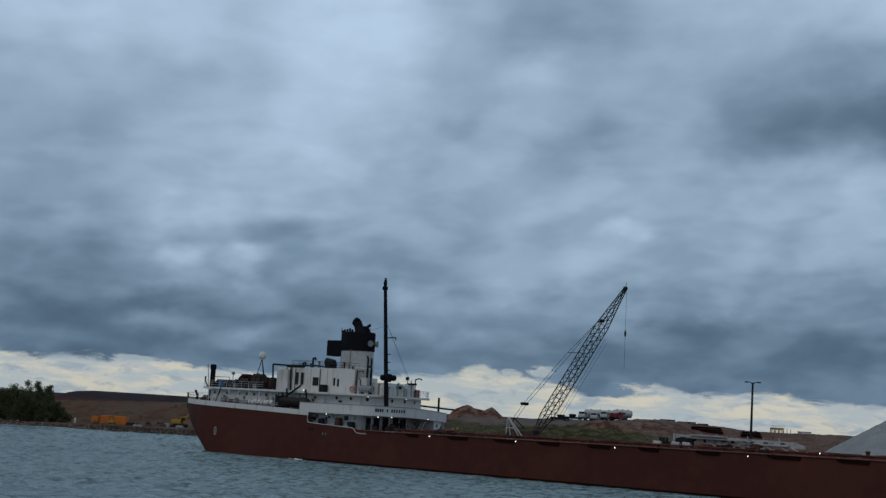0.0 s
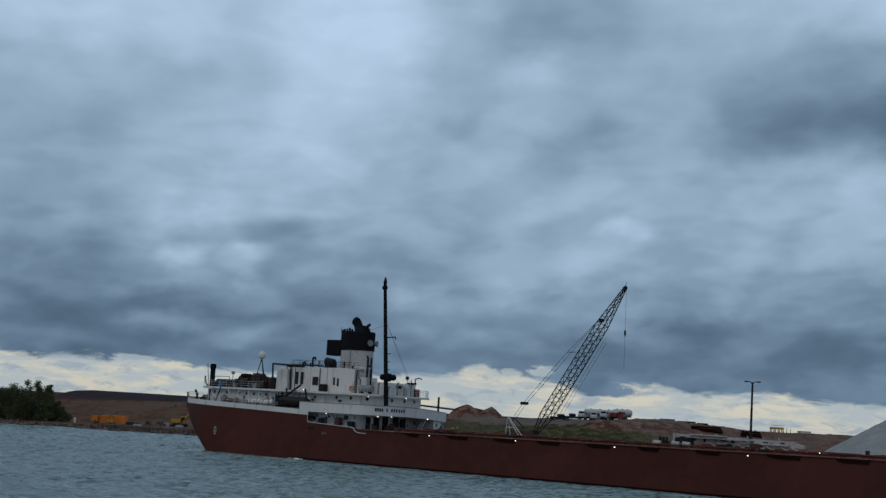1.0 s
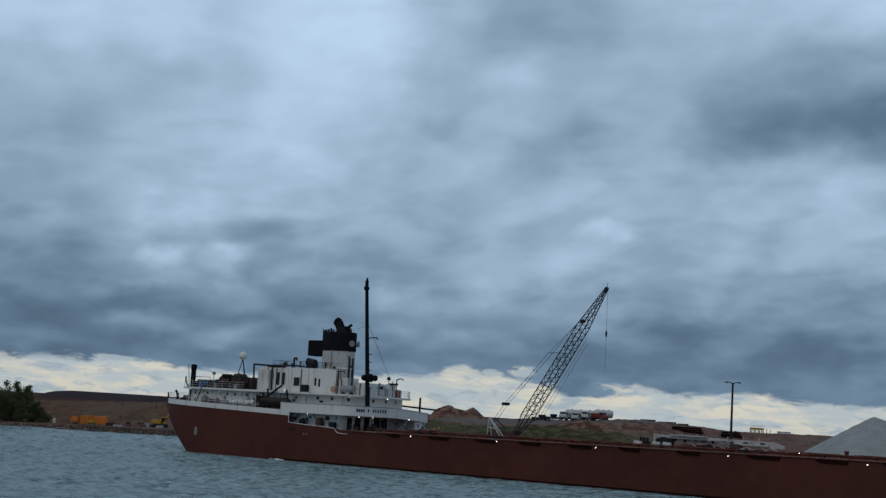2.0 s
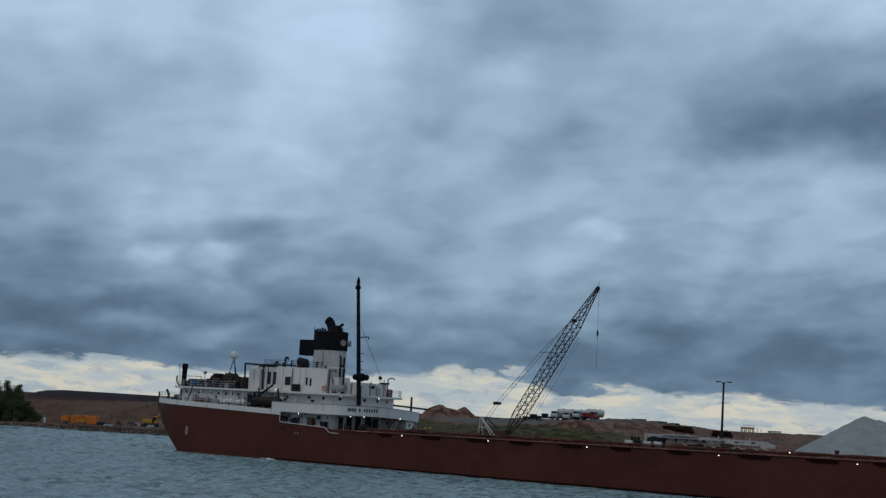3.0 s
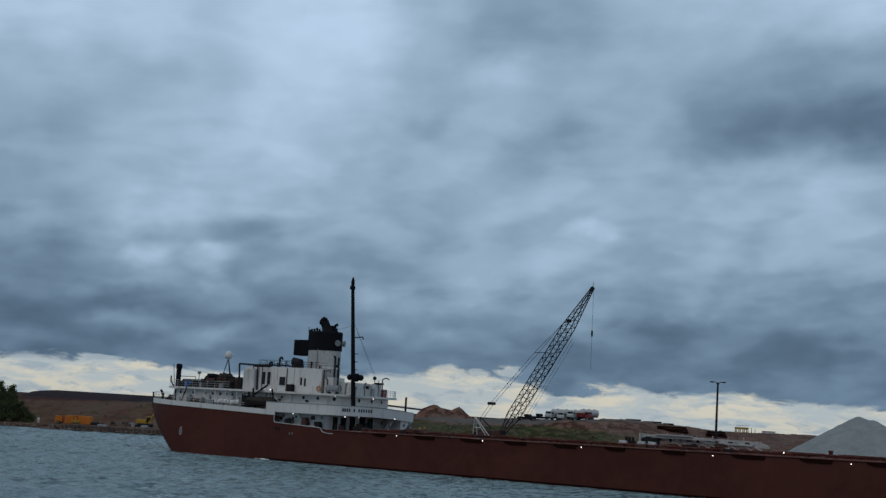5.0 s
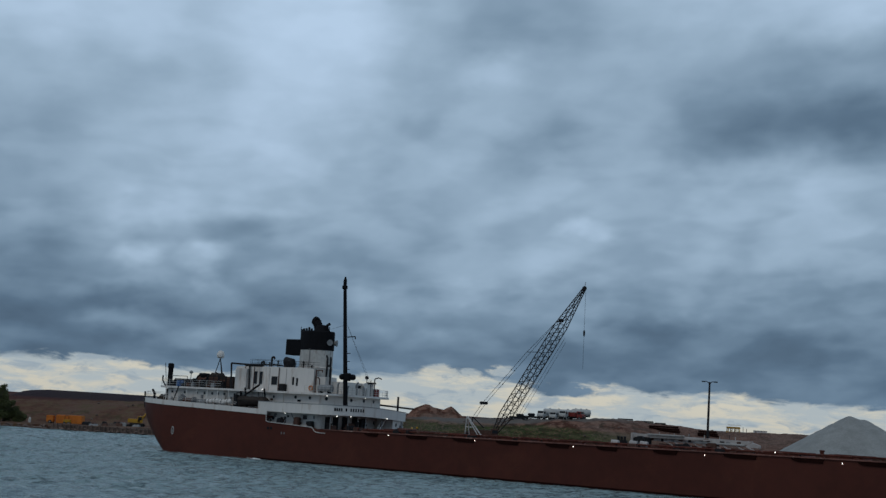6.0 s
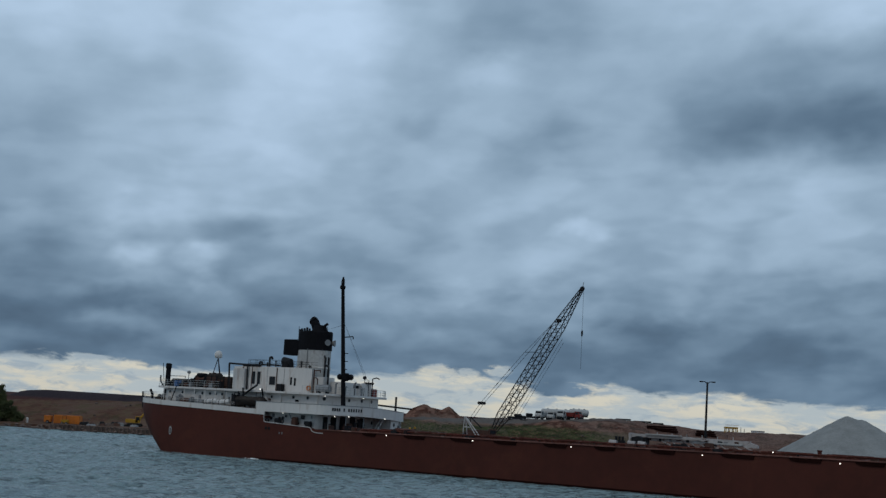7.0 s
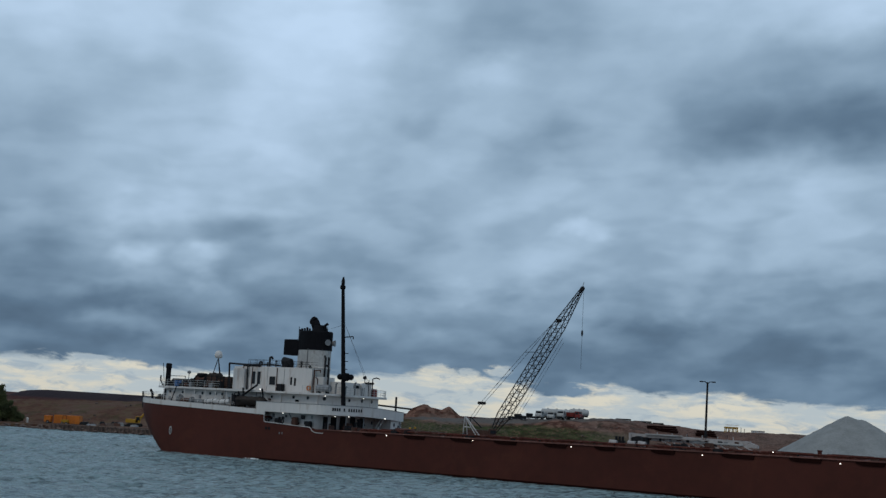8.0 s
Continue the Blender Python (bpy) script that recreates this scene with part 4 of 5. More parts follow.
# forward end of the boat deck
part("cabin_window", plate(42.22, 10.5, 11.6, 1, 0, 1.4, 0.5, 0.06), GLASS, ship)
part("lamp_post", pipe([(42.2, 15.0, 10.28), (42.2, 15.0, 13.1), (42.6, 15.5, 13.3), (42.9, 15.9, 13.1)], 0.09), DARK, ship)
part("radar_bar", box(40.9, 42.6, 14.6, 14.9, 12.2, 12.5, 0.04), DARK, ship)
part("red_locker", box(41.6, 42.4, 15.0, 16.2, 10.28, 11.5, 0.05), RED, ship, "faded red equipment locker")
s = part("searchlight_stand", tube((42.6, 11.7, 10.28), (42.6, 11.7, 11.6), 0.07), GREY, ship)
part("searchlight", tube((42.4, 11.7, 11.9), (42.95, 11.5, 11.9), 0.34, 0.4, 14), WHITE, s)
part("stowed_derrick", pipe([(43.0, 15.7, 9.05), (46.6, 18.4, 8.75), (47.3, 19.0, 8.7)], 0.14), DARK, ship)
part("derrick_crutch", tube((45.4, 17.2, 7.5), (45.4, 17.2, 10.5), 0.17), DARK, ship)

tank = tube((39.7, 3.9, 11.05), (42.0, 3.9, 11.05), 0.52, sides=16)
part("deck_tank", tank, GREY, ship, "grey horizontal tank")
for u in (40.1, 41.6):
    part("tank_saddle", box(u - 0.12, u + 0.12, 3.5, 4.3, 10.28, 10.75, 0.02), DARK, ship)
part("vent_pipe", pipe([(38.3, 4.8, 10.3), (38.3, 4.8, 13.7), (39.4, 4.8, 13.75), (39.4, 4.8, 13.4)], 0.09, 8), RUST, ship)
part("vent_pipe", pipe([(38.9, 4.9, 10.3), (38.9, 4.9, 12.4), (38.5, 4.9, 12.7)], 0.09, 8), RUST, ship)
part("vent_pipe", pipe([(39.9, 6.2, 10.3), (39.9, 6.2, 14.2), (39.6, 6.2, 14.6), (39.2, 6.2, 14.4)], 0.14, 8), DARK, ship)
for u, v, h in ((42.6, 4.6, 1.5), (43.0, 6.6, 1.1), (43.3, 8.6, 1.8), (43.4, 10.2, 1.0)):
    part("boat_deck_cowl", pipe([(u, v, 10.28), (u, v, 10.28 + h), (u + 0.25, v - 0.1, 10.4 + h)], 0.13, 8), (GREY, DARK)[int(v) % 2], ship)
part("signal_cross", pipe([(42.7, 13.2, 10.28), (42.7, 13.2, 12.9)], 0.06, 6, pipe([(42.7, 12.5, 12.2), (42.7, 13.9, 12.2)], 0.06, 6)), DARK, ship)
part("signal_lamp", lathe([(0.1, 12.85), (0.28, 12.95), (0.28, 13.3), (0.1, 13.4)], 12, at=(42.7, 12.0, 0)), DARK, ship)
part("signal_pole", tube((42.7, 12.0, 10.28), (42.7, 12.0, 12.9), 0.05, sides=6), DARK, ship)

# tall mast
mast = [o for o in ship.children if o.name == "mast"][0]
MX, MY = 43.8, 5.2
for dx in (-0.95, 0.95):
    part("mast_lamp", ball((MX + dx * 0.8, MY + dx * 0.35, 12.9), 0.46, seg=14), BLACK, mast)
part("mast_collar", lathe([(0.42, 12.3), (0.6, 12.5), (0.6, 13.3), (0.42, 13.5)], 14, at=(MX, MY, 0)), BLACK, mast)
part("mast_arm", pipe([(43.3, MY, 18.9), (44.7, MY, 19.0), (44.8, MY, 18.6)], 0.08), BLACK, mast)
part("mast_head", lathe([(0.3, 26.2), (0.42, 26.3), (0.42, 26.7), (0.26, 26.8), (0.26, 27.5), (0.1, 28.1)], 12, at=(42.2, MY, 0)), BLACK, mast)
for i in range(3):
    part("mast_bracket", box(43.1, 44.0, MY - 0.1, MY + 0.1, 14.0 + i * 1.2, 14.1 + i * 1.2), BLACK, mast)
for end in ((36.2, 10.2, 20.4), (43.0, 13.0, 11.3), (42.0, 16.0, 10.3)):
    part("stay", tube((43.1, MY, 20.8), end, 0.02, sides=4), DARK, mast, "thin wire stay")

# lifeboat in its davit
boat = thing("lifeboat", SHIP @ pose(29.4, 1.1, 8.45), "dark covered lifeboat slung under the deck edge", "lifeboat")
bm = bmesh.new()
rows = []
for i in range(11):
    t = i / 10
    half = 0.95 * math.sin(math.pi * (0.06 + 0.88 * t)) ** 0.6
    row = [bm.verts.new((-2.7 + 5.4 * t, half * c, (0.55 + 0.25 * abs(2 * t - 1) ** 2) * zz)) for c, zz in ((-1, 0.5), (-0.9, 0), (-0.5, -0.8), (0, -1.1), (0.5, -0.8), (0.9, 0), (1, 0.5))]
    rows.append(row)
for a, b in zip(rows, rows[1:]):
    for j in range(6):
        bm.faces.new((a[j], a[j + 1], b[j + 1], b[j]))
bm.faces.new(rows[0])
bm.faces.new(rows[-1][::-1])
part("boat_hull", bm, TARP, boat)
part("boat_cover", heaped(-2.6, 2.6, -0.85, 0.85, 0.22, 0.85, 7), TARP, boat, "dark canvas cover")
for dx in (-1.7, 1.7):
    part("fall", tube((dx, 0, 0.6), (dx, 0.2, 2.0), 0.03, sides=5), DARK, boat)
for u in (27.4, 31.2):
    part("davit", pipe([(u, 2.5, 6.5), (u, 1.6, 9.6), (u + 0.3, 1.0, 10.5)], 0.13), DARK, ship)
part("davit_arm", pipe([(27.3, 1.2, 9.2), (30.2, 1.4, 11.1)], 0.16), DARK, ship)
part("boat_platform", box(27.0, 32.0, 1.0, 2.5, 6.5, 7.6, 0.05), RUST, ship)

# ---------------------------------------------------------------- main deck
HATCH = []
for i in range(21):
    u = 49.5 + 7.3 * i
    if u > 200:
        break
    b = box(-2.6, 2.6, 5.0, 17.0, -0.15, 0.28, 0.05)
    for j in range(4):
        box(-2.5, 2.5, 5.4 + 3.0 * j, 5.55 + 3.0 * j, 0.28, 0.36, bm=b)
    if not HATCH:
        o = part("hatch_cover", b, DECK_RED, ship)
        HATCH.append(o.data)
    else:
        b.free()
        o = new("hatch_cover", HATCH[0])
        o.parent = ship
    o.matrix_basis = Matrix.Translation((u, 0, deck_z(u)))
part("deck_edge_plate", rim([(u, -0.06) for u in np.arange(44, 179, 3.0)], lambda u, v: deck_z(u) - 0.07, lambda u, v: deck_z(u) + 0.07, 0.24), EDGE_PINK, ship, "worn pinkish deck edge plate")
# tapered dark plates stand in for shaded slots below the deck edge
for a, b in ((51.0, 53.4), (58.0, 61.5), (65.5, 69.0), (72.1, 75.6), (79.4, 82.8), (86.5, 89.4), (94.0, 97.2), (102.8, 106.9), (110.8, 114.6), (118.2, 121.5), (126, 129), (134, 137)):
    z = deck_z((a + b) / 2)
    own = bmesh.new()
    lo = [own.verts.new((u, -0.14, h)) for u, h in ((a, z - 0.1), (b, z - 0.1), (b - 0.15, z - 0.55), (a + 0.9, z - 0.55), (a + 0.2, z - 0.38))]
    hi = [own.verts.new((w.co.x, 0.05, w.co.z)) for w in lo]
    own.faces.new(lo)
    own.faces.new(hi[::-1])
    for i in range(5):
        own.faces.new((lo[i], hi[i], hi[(i + 1) % 5], lo[(i + 1) % 5]))
    part("slot_shade", own, DARK_MAROON, ship, "dark plate painted as the shade of a slot under the deck edge")
railing([(u, 0.5, deck_z(u)) for u in range(58, 86, 4)], 0.7, ship, DECK_RED, 2.0, 1, 0.03)
part("deck_pipe", pipe([(50, 1.5, deck_z(50) + 0.35), (150, 1.5, deck_z(150) + 0.35)], 0.11), DECK_RED, ship)
for i, (u, v, r, h) in enumerate(((56.0, 2.2, 0.4, 0.6), (59.6, 3.4, 0.9, 0.55), (71, 2.2, 0.35, 0.5), (78.5, 2.4, 0.3, 0.5), (100.5, 2.0, 0.4, 0.6), (113.8, 2.4, 0.3, 0.9), (118, 2.4, 0.35, 0.5))):
    part("deck_bollard", lathe([(r, 0), (r * 0.8, h * 0.3), (r * 0.8, h * 0.8), (r, h * 0.85), (r, h), (0.05, h + 0.02)], 12, at=(u, v, deck_z(u))), DECK_RED, ship)
part("hose_tray", box(57.5, 62.2, 2.5, 4.5, deck_z(60), deck_z(60) + 0.55, 0.08), RUST, ship)

# white A-frame on deck
aframe = part("a_frame", pipe([(62.9, 8.0, 5.2), (63.1, 8.0, 8.1), (65.2, 8.0, 5.25)], 0.075), DIRTY, ship, "pale steel A-frame on deck")
for v in (9.4,):
    part("frame_leg", pipe([(62.9, v, 5.2), (63.2, 8.0, 8.1), (65.0, v, 5.25)], 0.09), WHITE, aframe)
part("frame_tie", tube((63.0, 8.0, 6.6), (64.1, 8.0, 6.6), 0.06), WHITE, aframe)

# white unloading boom lying along the deck
boom = part("unloading_boom", prism([(88.3, 7.4), (104.2, 7.5), (104.2, 8.1), (88.3, 8.2)], lambda u, v: 6.36 - 0.004 * (u - 88), lambda u, v: 7.15 - 0.010 * (u - 88)), BOOM_PAINT, ship, "worn white steel unloading boom lying on deck")
rng1 = random.Random(23)
for i in range(9):
    u = 92.6 + i * 1.35 + rng1.uniform(-0.3, 0.3)
    part("boom_knee", pipe([(u, 7.35, 6.38), (u + 0.75, 7.35, 5.95 + rng1.uniform(-0.1, 0.1)), (u + 1.15, 7.35, 5.9)], 0.085, 6), BOOM_PAINT, boom)
part("boom_chord", tube((92.0, 7.7, 5.98), (104.2, 7.7, 5.9), 0.07, sides=6), RUST, boom)
part("boom_walkway", box(90.0, 99.0, 6.8, 7.3, 6.75, 6.82), BOOM_PAINT, boom)
part("boom_end_plate", box(88.3, 88.6, 7.2, 8.4, 5.4, 7.2, 0.03), BOOM_PAINT, boom)
part("boom_tip", prism([(103.6, 7.3), (105.2, 7.5), (105.2, 8.0), (103.6, 8.2)], 6.2, lambda u, v: 7.0 - 0.3 * (u - 103.6)), BOOM_PAINT, boom)
part("boom_rest", box(103.2, 104.4, 7.2, 8.4, 5.5, 5.95, 0.05), RUST, ship)
for i in range(5):
    part("boom_rail_post", tube((91 + i * 2.6, 7.3, 7.05), (91 + i * 2.6, 7.3, 7.6), 0.03, sides=5), DARK, boom)
part("boom_cradle", box(94.4, 95.4, 6.9, 8.6, 5.3, 6.1, 0.06), DARK, ship)
part("boom_hinge", box(89.0, 91.2, 6.2, 7.3, 5.3, 6.7, 0.12), DARK, ship, "dark hinge machinery")
part("hinge_drum", tube((90.0, 5.9, 6.1), (90.0, 7.0, 6.1), 0.75, sides=16), DARK, ship)
for u, v in ((86.9, 5.4), (89.6, 5.0), (91.0, 5.0)):
    part("cable_drum", tube((u - 0.5, v, deck_z(u) + 0.45), (u + 0.5, v, deck_z(u) + 0.38), 0.36, sides=14), BOOM_PAINT, ship)
for i in range(3):
    part("signal_drum", lathe([(0.18, 0), (0.18, 0.5), (0.05, 0.55)], 10, at=(86.2 + 0.45 * i, 8.2, 6.1)), DARK, ship)
part("drum_stand", box(85.9, 87.4, 7.9, 8.5, 5.3, 6.1, 0.03), DARK, ship)
part("hatch_crane_wheel", disc(97.2, 3.2, 5.85, 0, 1, 0.5, 0.4), DARK, ship)

# marks on the shell plating
def on_hull(u, z):
    lv = z / red_top(u)
    v = MID - hull_half(u, lv)
    w = MID - hull_half(u + 0.3, lv)
    n = Vector((w - v, -0.3)).normalized()
    return v, n


v, n = on_hull(14.5, 3.3)
oval = ring((0, 0, 0), (n.x, n.y, 0), 0.24, 0.045)
for w in oval.verts:
    w.co = Vector((14.5 + w.co.x, v - 0.02 + w.co.y, 3.3 + w.co.z * 2.3))
part("hull_mark", oval, DIRTY, ship, "pale round mark on the hull")
part("hull_mark", plate(14.5, v - 0.03, 3.3, n.x, n.y, 0.22, 0.5, 0.05), GREY, ship)
for u in (36.2, 36.7):
    part("draught_bar", plate(u, -0.02, 4.1, 0.1, -1, 0.14, 0.32, 0.03), GREY, ship)
for u in (33.6, 34.2):
    part("overboard_pipe", tube((u, -0.08, 4.7), (u, 0.1, 4.7), 0.22), DARK, ship)

# white edge round the cut-out in the shell plating, and the curved step down to the main deck
part("cutout_trim", pipe([(33.1, -0.06, 7.0), (33.15, -0.06, 5.75), (33.5, -0.06, 5.6), (41.6, -0.06, 5.24), (41.95, -0.06, 5.1), (42.1, -0.06, 4.8), (42.5, -0.06, 4.58), (43.2, -0.06, 4.5), (44.2, -0.06, 4.5)], 0.05, 6), WHITE, ship)
# pillars and rails along the poop, gear in the shade under the boat deck
for i in range(8):
    u = 10.5 + i * 2.2
    part("deck_pillar", tube((u, 2.0 - 0.02 * i, 6.5), (u, 2.0 - 0.02 * i, 10.0), 0.07, sides=6), WHITE, ship)
railing([(u, MID - hull_half(u, 1) + 0.15, red_top(u) + 0.84) for u in (12, 15, 18, 21, 24, 27)], 0.55, ship, WHITE, 1.5, 2)
# dark gear, also filling in for the shaded open space under the boat deck
part("stern_shade_gear", heaped(4.0, 8.6, 6.0, 9.5, 6.5, 9.0, 21), DARK, ship, "dark deck gear standing in for shade in the open stern")
part("stern_shade_gear", heaped(7.0, 9.4, 3.2, 5.6, 6.5, 8.9, 22), TARP, ship, "dark deck gear standing in for shade in the open stern")
for u in (8.4, 9.0):
    part("stern_pillar", tube((u, 4.2, 6.5), (u, 4.2, 10.0), 0.1, sides=6), DARK, ship)
part("rope_bin", box(17.8, 19.6, 1.2, 2.2, 6.5, 8.4, 0.08), GREY, ship)
part("vent_cowl", pipe([(14.6, 1.9, 6.5), (14.6, 1.9, 8.6), (14.2, 1.6, 9.0)], 0.24), GREY, ship)
part("stair_rail", pipe([(13.2, 1.9, 10.3), (11.9, 1.9, 7.0)], 0.09, 6), DARK, ship)
part("davit_winch", box(25.2, 26.4, 1.3, 2.4, 6.5, 9.4, 0.1), DARK, ship)
part("bulwark_stanchion", tube((32.6, 0.1, 6.6), (32.6, 0.1, 8.4), 0.08, sides=6), WHITE, ship)

for u in (24.2, 26.05, 31.0):
    part("casing_pipe", tube((u, 4.9, 10.3), (u, 4.9, 13.9), 0.07, sides=6), RUST, casing)
# dark box added on the roof in place of an exhaust blotch
part("exhaust_blotch", box(23.8, 26.6, 5.2, 6.6, 13.95, 14.35, 0.06), DARK, casing)
part("boom_seat", box(98.6, 99.8, 6.9, 8.4, 5.3, 6.5, 0.08), RUST, ship)
part("boom_upper_section", box(97.0, 103.4, 7.1, 7.5, 6.35, 6.6, 0.05), DIRTY, boom)
part("boom_upper_section", box(90.6, 95.5, 7.0, 7.5, 7.05, 7.22, 0.05), DIRTY, boom)
rng2 = random.Random(3)
for i in range(14):
    u = 11.5 + i * 1.55 + rng2.uniform(-0.3, 0.3)
    part("wall_box", plate(u, 2.5, rng2.uniform(7.6, 9.0), 0, -1, rng2.uniform(0.2, 0.5), rng2.uniform(0.2, 0.7), 0.25, bevel=0.03), (GREY, RUST, DARK, DIRTY)[i % 4], aft)
for i in range(7):
    u = 33.6 + i * 1.2
    part("wall_fitting", plate(u, 1.55, rng2.uniform(5.6, 6.8), 0, -1, rng2.uniform(0.15, 0.4), rng2.uniform(0.2, 0.6), 0.2, bevel=0.03), (GREY, RUST, DARK)[i % 3], lower)
part("fire_hose_reel", disc(34.9, 1.5, 5.8, 0, -1, 0.36, 0.25), RED, lower)
for u in (44.0, 47.0, 48.2, 55.0, 57.2):
    part("deck_fitting", box(u, u + rng2.uniform(0.4, 1.0), 1.2, 2.4, deck_z(u), deck_z(u) + rng2.uniform(0.3, 0.8), 0.06), (RUST, DARK)[int(u) % 2], ship)


# churned water where cooling water leaves the hull, and a little at the stern
def foam(u, v, length, width, seed):
    rng = random.Random(seed)
    verts, faces = [], []
    for i in range(14):
        x, y = u + rng.gauss(0, length / 3), v - abs(rng.gauss(0, width / 2))
        r = rng.uniform(0.08, 0.25)
        k = len(verts)
        verts += [(x + r * 1.6 * math.cos(t), y + r * math.sin(t), 0.02) for t in (0, 1.05, 2.1, 3.15, 4.2, 5.25)] + [(x, y, 0.05 + r * 0.5)]
        faces += [(k + j, k + (j + 1) % 6, k + 6) for j in range(6)]
    o = part("foam", (verts, faces), FOAM)
    o.matrix_basis = SHIP
    tagged(o, "small patch of white churned water beside the hull", "foam", kind="stuff")


FOAM = material("foam", (0.8, 0.82, 0.82), 0.8, vary=0.05, bump=0)
foam(31.6, -0.1, 1.6, 0.5, 1)

# forward cabin under the far end of the name band
cab_pts = [on_front(42.8, 3.7, MID - 0.3, deg)[:2] for deg in range(20, 91, 7)] + [(39.5, MID + 10.6), (39.5, 14.6)]
front_cabin = part("front_cabin", prism(cab_pts, 4.9, 7.0), WHITE, ship, "white cabin wall under the band")
for deg, z in ((27, 6.1), (38, 5.8), (50, 6.1)):
    x, y, nx, ny = on_front(42.8, 3.72, MID - 0.28, deg)
    porthole(x, y, z, nx, ny, front_cabin, 0.27)
x, y, nx, ny = on_front(42.8, 3.74, MID - 0.26, 44)
part("cabin_door", plate(x, y, 5.9, nx, ny, 0.8, 1.8, 0.1, bevel=0.03), GREY, front_cabin)

# small gear along the deck edge
rng3 = random.Random(17)
for i in range(44):
    u = 47 + i * 1.9 + rng3.uniform(-0.6, 0.6)
    h = rng3.uniform(0.12, 0.42)
    w = rng3.uniform(0.2, 0.7)
    v = rng3.uniform(0.7, 3.6)
    z = deck_z(u)
    if i % 3 == 0:
        part("cleat", pipe([(u - w, v, z + h), (u + w, v, z + h)], 0.07, 6, tube((u, v, z - 0.02), (u, v, z + h), 0.1, sides=6)), RUST, ship)
    elif i % 3 == 1:
        part("deck_vent", lathe([(0.12, 0), (0.12, h), (0.24, h + 0.05), (0.2, h + 0.18), (0.03, h + 0.2)], 10, at=(u, v, z)), (DARK, DECK_RED)[i % 2], ship)
    else:
        part("gear_box", box(u - w, u + w, v - 0.3, v + 0.3, z - 0.02, z + h, 0.04), (RUST, DARK, DECK_RED)[i % 5 % 3], ship)

# boat-deck clutter abaft the casing and on the casing roof
for i in range(9):
    u = 12.6 + i * 1.05
    h = rng3.uniform(0.5, 1.3)
    part("deck_store", box(u, u + rng3.uniform(0.4, 0.8), 3.0, 3.8, 10.28, 10.28 + h, 0.06), (DARK, RUST, GREY, TARP)[i % 4], ship)
for i in range(7):
    u = 24.0 + i * 1.7
    part("roof_fitting", lathe([(0.1, 13.95), (0.1, 14.4 + 0.3 * (i % 3)), (0.22, 14.45 + 0.3 * (i % 3)), (0.05, 14.65 + 0.3 * (i % 3))], 8, at=(u, 9.0, 0)), DARK, casing)
part("awning_frame", pipe([(8.0, 5.2, 10.28), (8.0, 5.2, 12.0), (12.4, 4.6, 12.0), (12.4, 4.6, 10.28)], 0.05, 5), DARK, ship)
part("stern_hood", box(8.0, 9.8, 4.6, 6.6, 8.6, 9.9, 0.1), DARK, ship)
for u in (23.0, 25.6, 29.2):
    part("down_pipe", tube((u, 2.5, 6.5), (u, 2.5, 10.0), 0.09, sides=6), (RUST, DARK, GREY)[int(u) % 3], aft)
part("raft_rack", pipe([(26.0, 1.2, 6.5), (26.0, 1.2, 9.7), (27.0, 1.2, 9.7), (27.0, 1.2, 6.5)], 0.09, 6), DARK, ship)

cap.matrix_basis = Matrix.Translation((0, 0, -0.27))

part("boot_topping", rim([(u, 0.0) for u in np.arange(31, 178, 3.0)], -0.4, 0.24, 0.03), DARK_MAROON, ship, "dark wet band along the waterline")

for i in range(10):
    u = 91.2 + i * 1.25 + rng3.uniform(-0.3, 0.3)
    part("boom_bracket", box(u, u + rng3.uniform(0.15, 0.6), 7.2, 7.42, 6.25 + rng3.uniform(0, 0.3), 6.6 + rng3.uniform(0, 0.3), 0.03), (RUST, DARK, GREY)[i % 3], boom)
for i in range(6):
    u = 92.0 + i * 2.0
    part("boom_stay_post", tube((u, 7.8, 7.0), (u, 7.8, 7.35 + rng3.uniform(0, 0.3)), 0.05, sides=5), DIRTY, boom)

# ---------------------------------------------------------------- far bank: things


def land_z(x, y):
    return float(land_height(np.array([float(x)]), np.array([float(y)]))[0])


def slope_y(x, z):
    """Where the slope reaches the height z."""
    y = 292.0
    while land_z(x, y) < z and y < 330:
        y += 0.5
    return y


# heap of crushed stone: two tips side by side
def heap_mesh():
    verts, faces = [(0, 0, 11.97)], []
    rings, sides = 26, 64
    rng = np.random.default_rng(8)
    ph = rng.uniform(0, 6.28, 8)
    for i in range(1, rings + 1):
        r = 21.5 * i / rings
        for j in range(sides):
            a = 2 * math.pi * j / sides
            x, y = r * math.cos(a), r * math.sin(a)
            wob = sum(math.sin(a * (k + 2) + ph[k]) for k in range(6)) * 0.012
            z1 = 12.5 - 0.585 * math.hypot(x, y, 0.9) * (1 + wob)
            z2 = 11.75 - 0.60 * math.hypot(x - 3.0, y + 1.0, 0.8) * (1 + wob)
            z = max(z1, z2) + 0.10 * math.sin(x * 2.1 + ph[6]) * math.sin(y * 1.7 + ph[7])
            verts.append((x, y, max(z, -0.4)))
    for j in range(sides):
        faces.append((0, 1 + j, 1 + (j + 1) % sides))
    for i in range(rings - 1):
        for j in range(sides):
            a, b = 1 + i * sides, 1 + (i + 1) * sides
            k = (j + 1) % sides
            faces.append((a + j, b + j, b + k, a + k))
    return verts, faces


heap = part("gravel_heap", heap_mesh(), GRAVEL, smooth=True)
heap.matrix_basis = pose(104.2, 290, 1.35)
tagged(heap, "smooth conical heap of pale grey crushed stone", "gravel heap", kind="stuff")


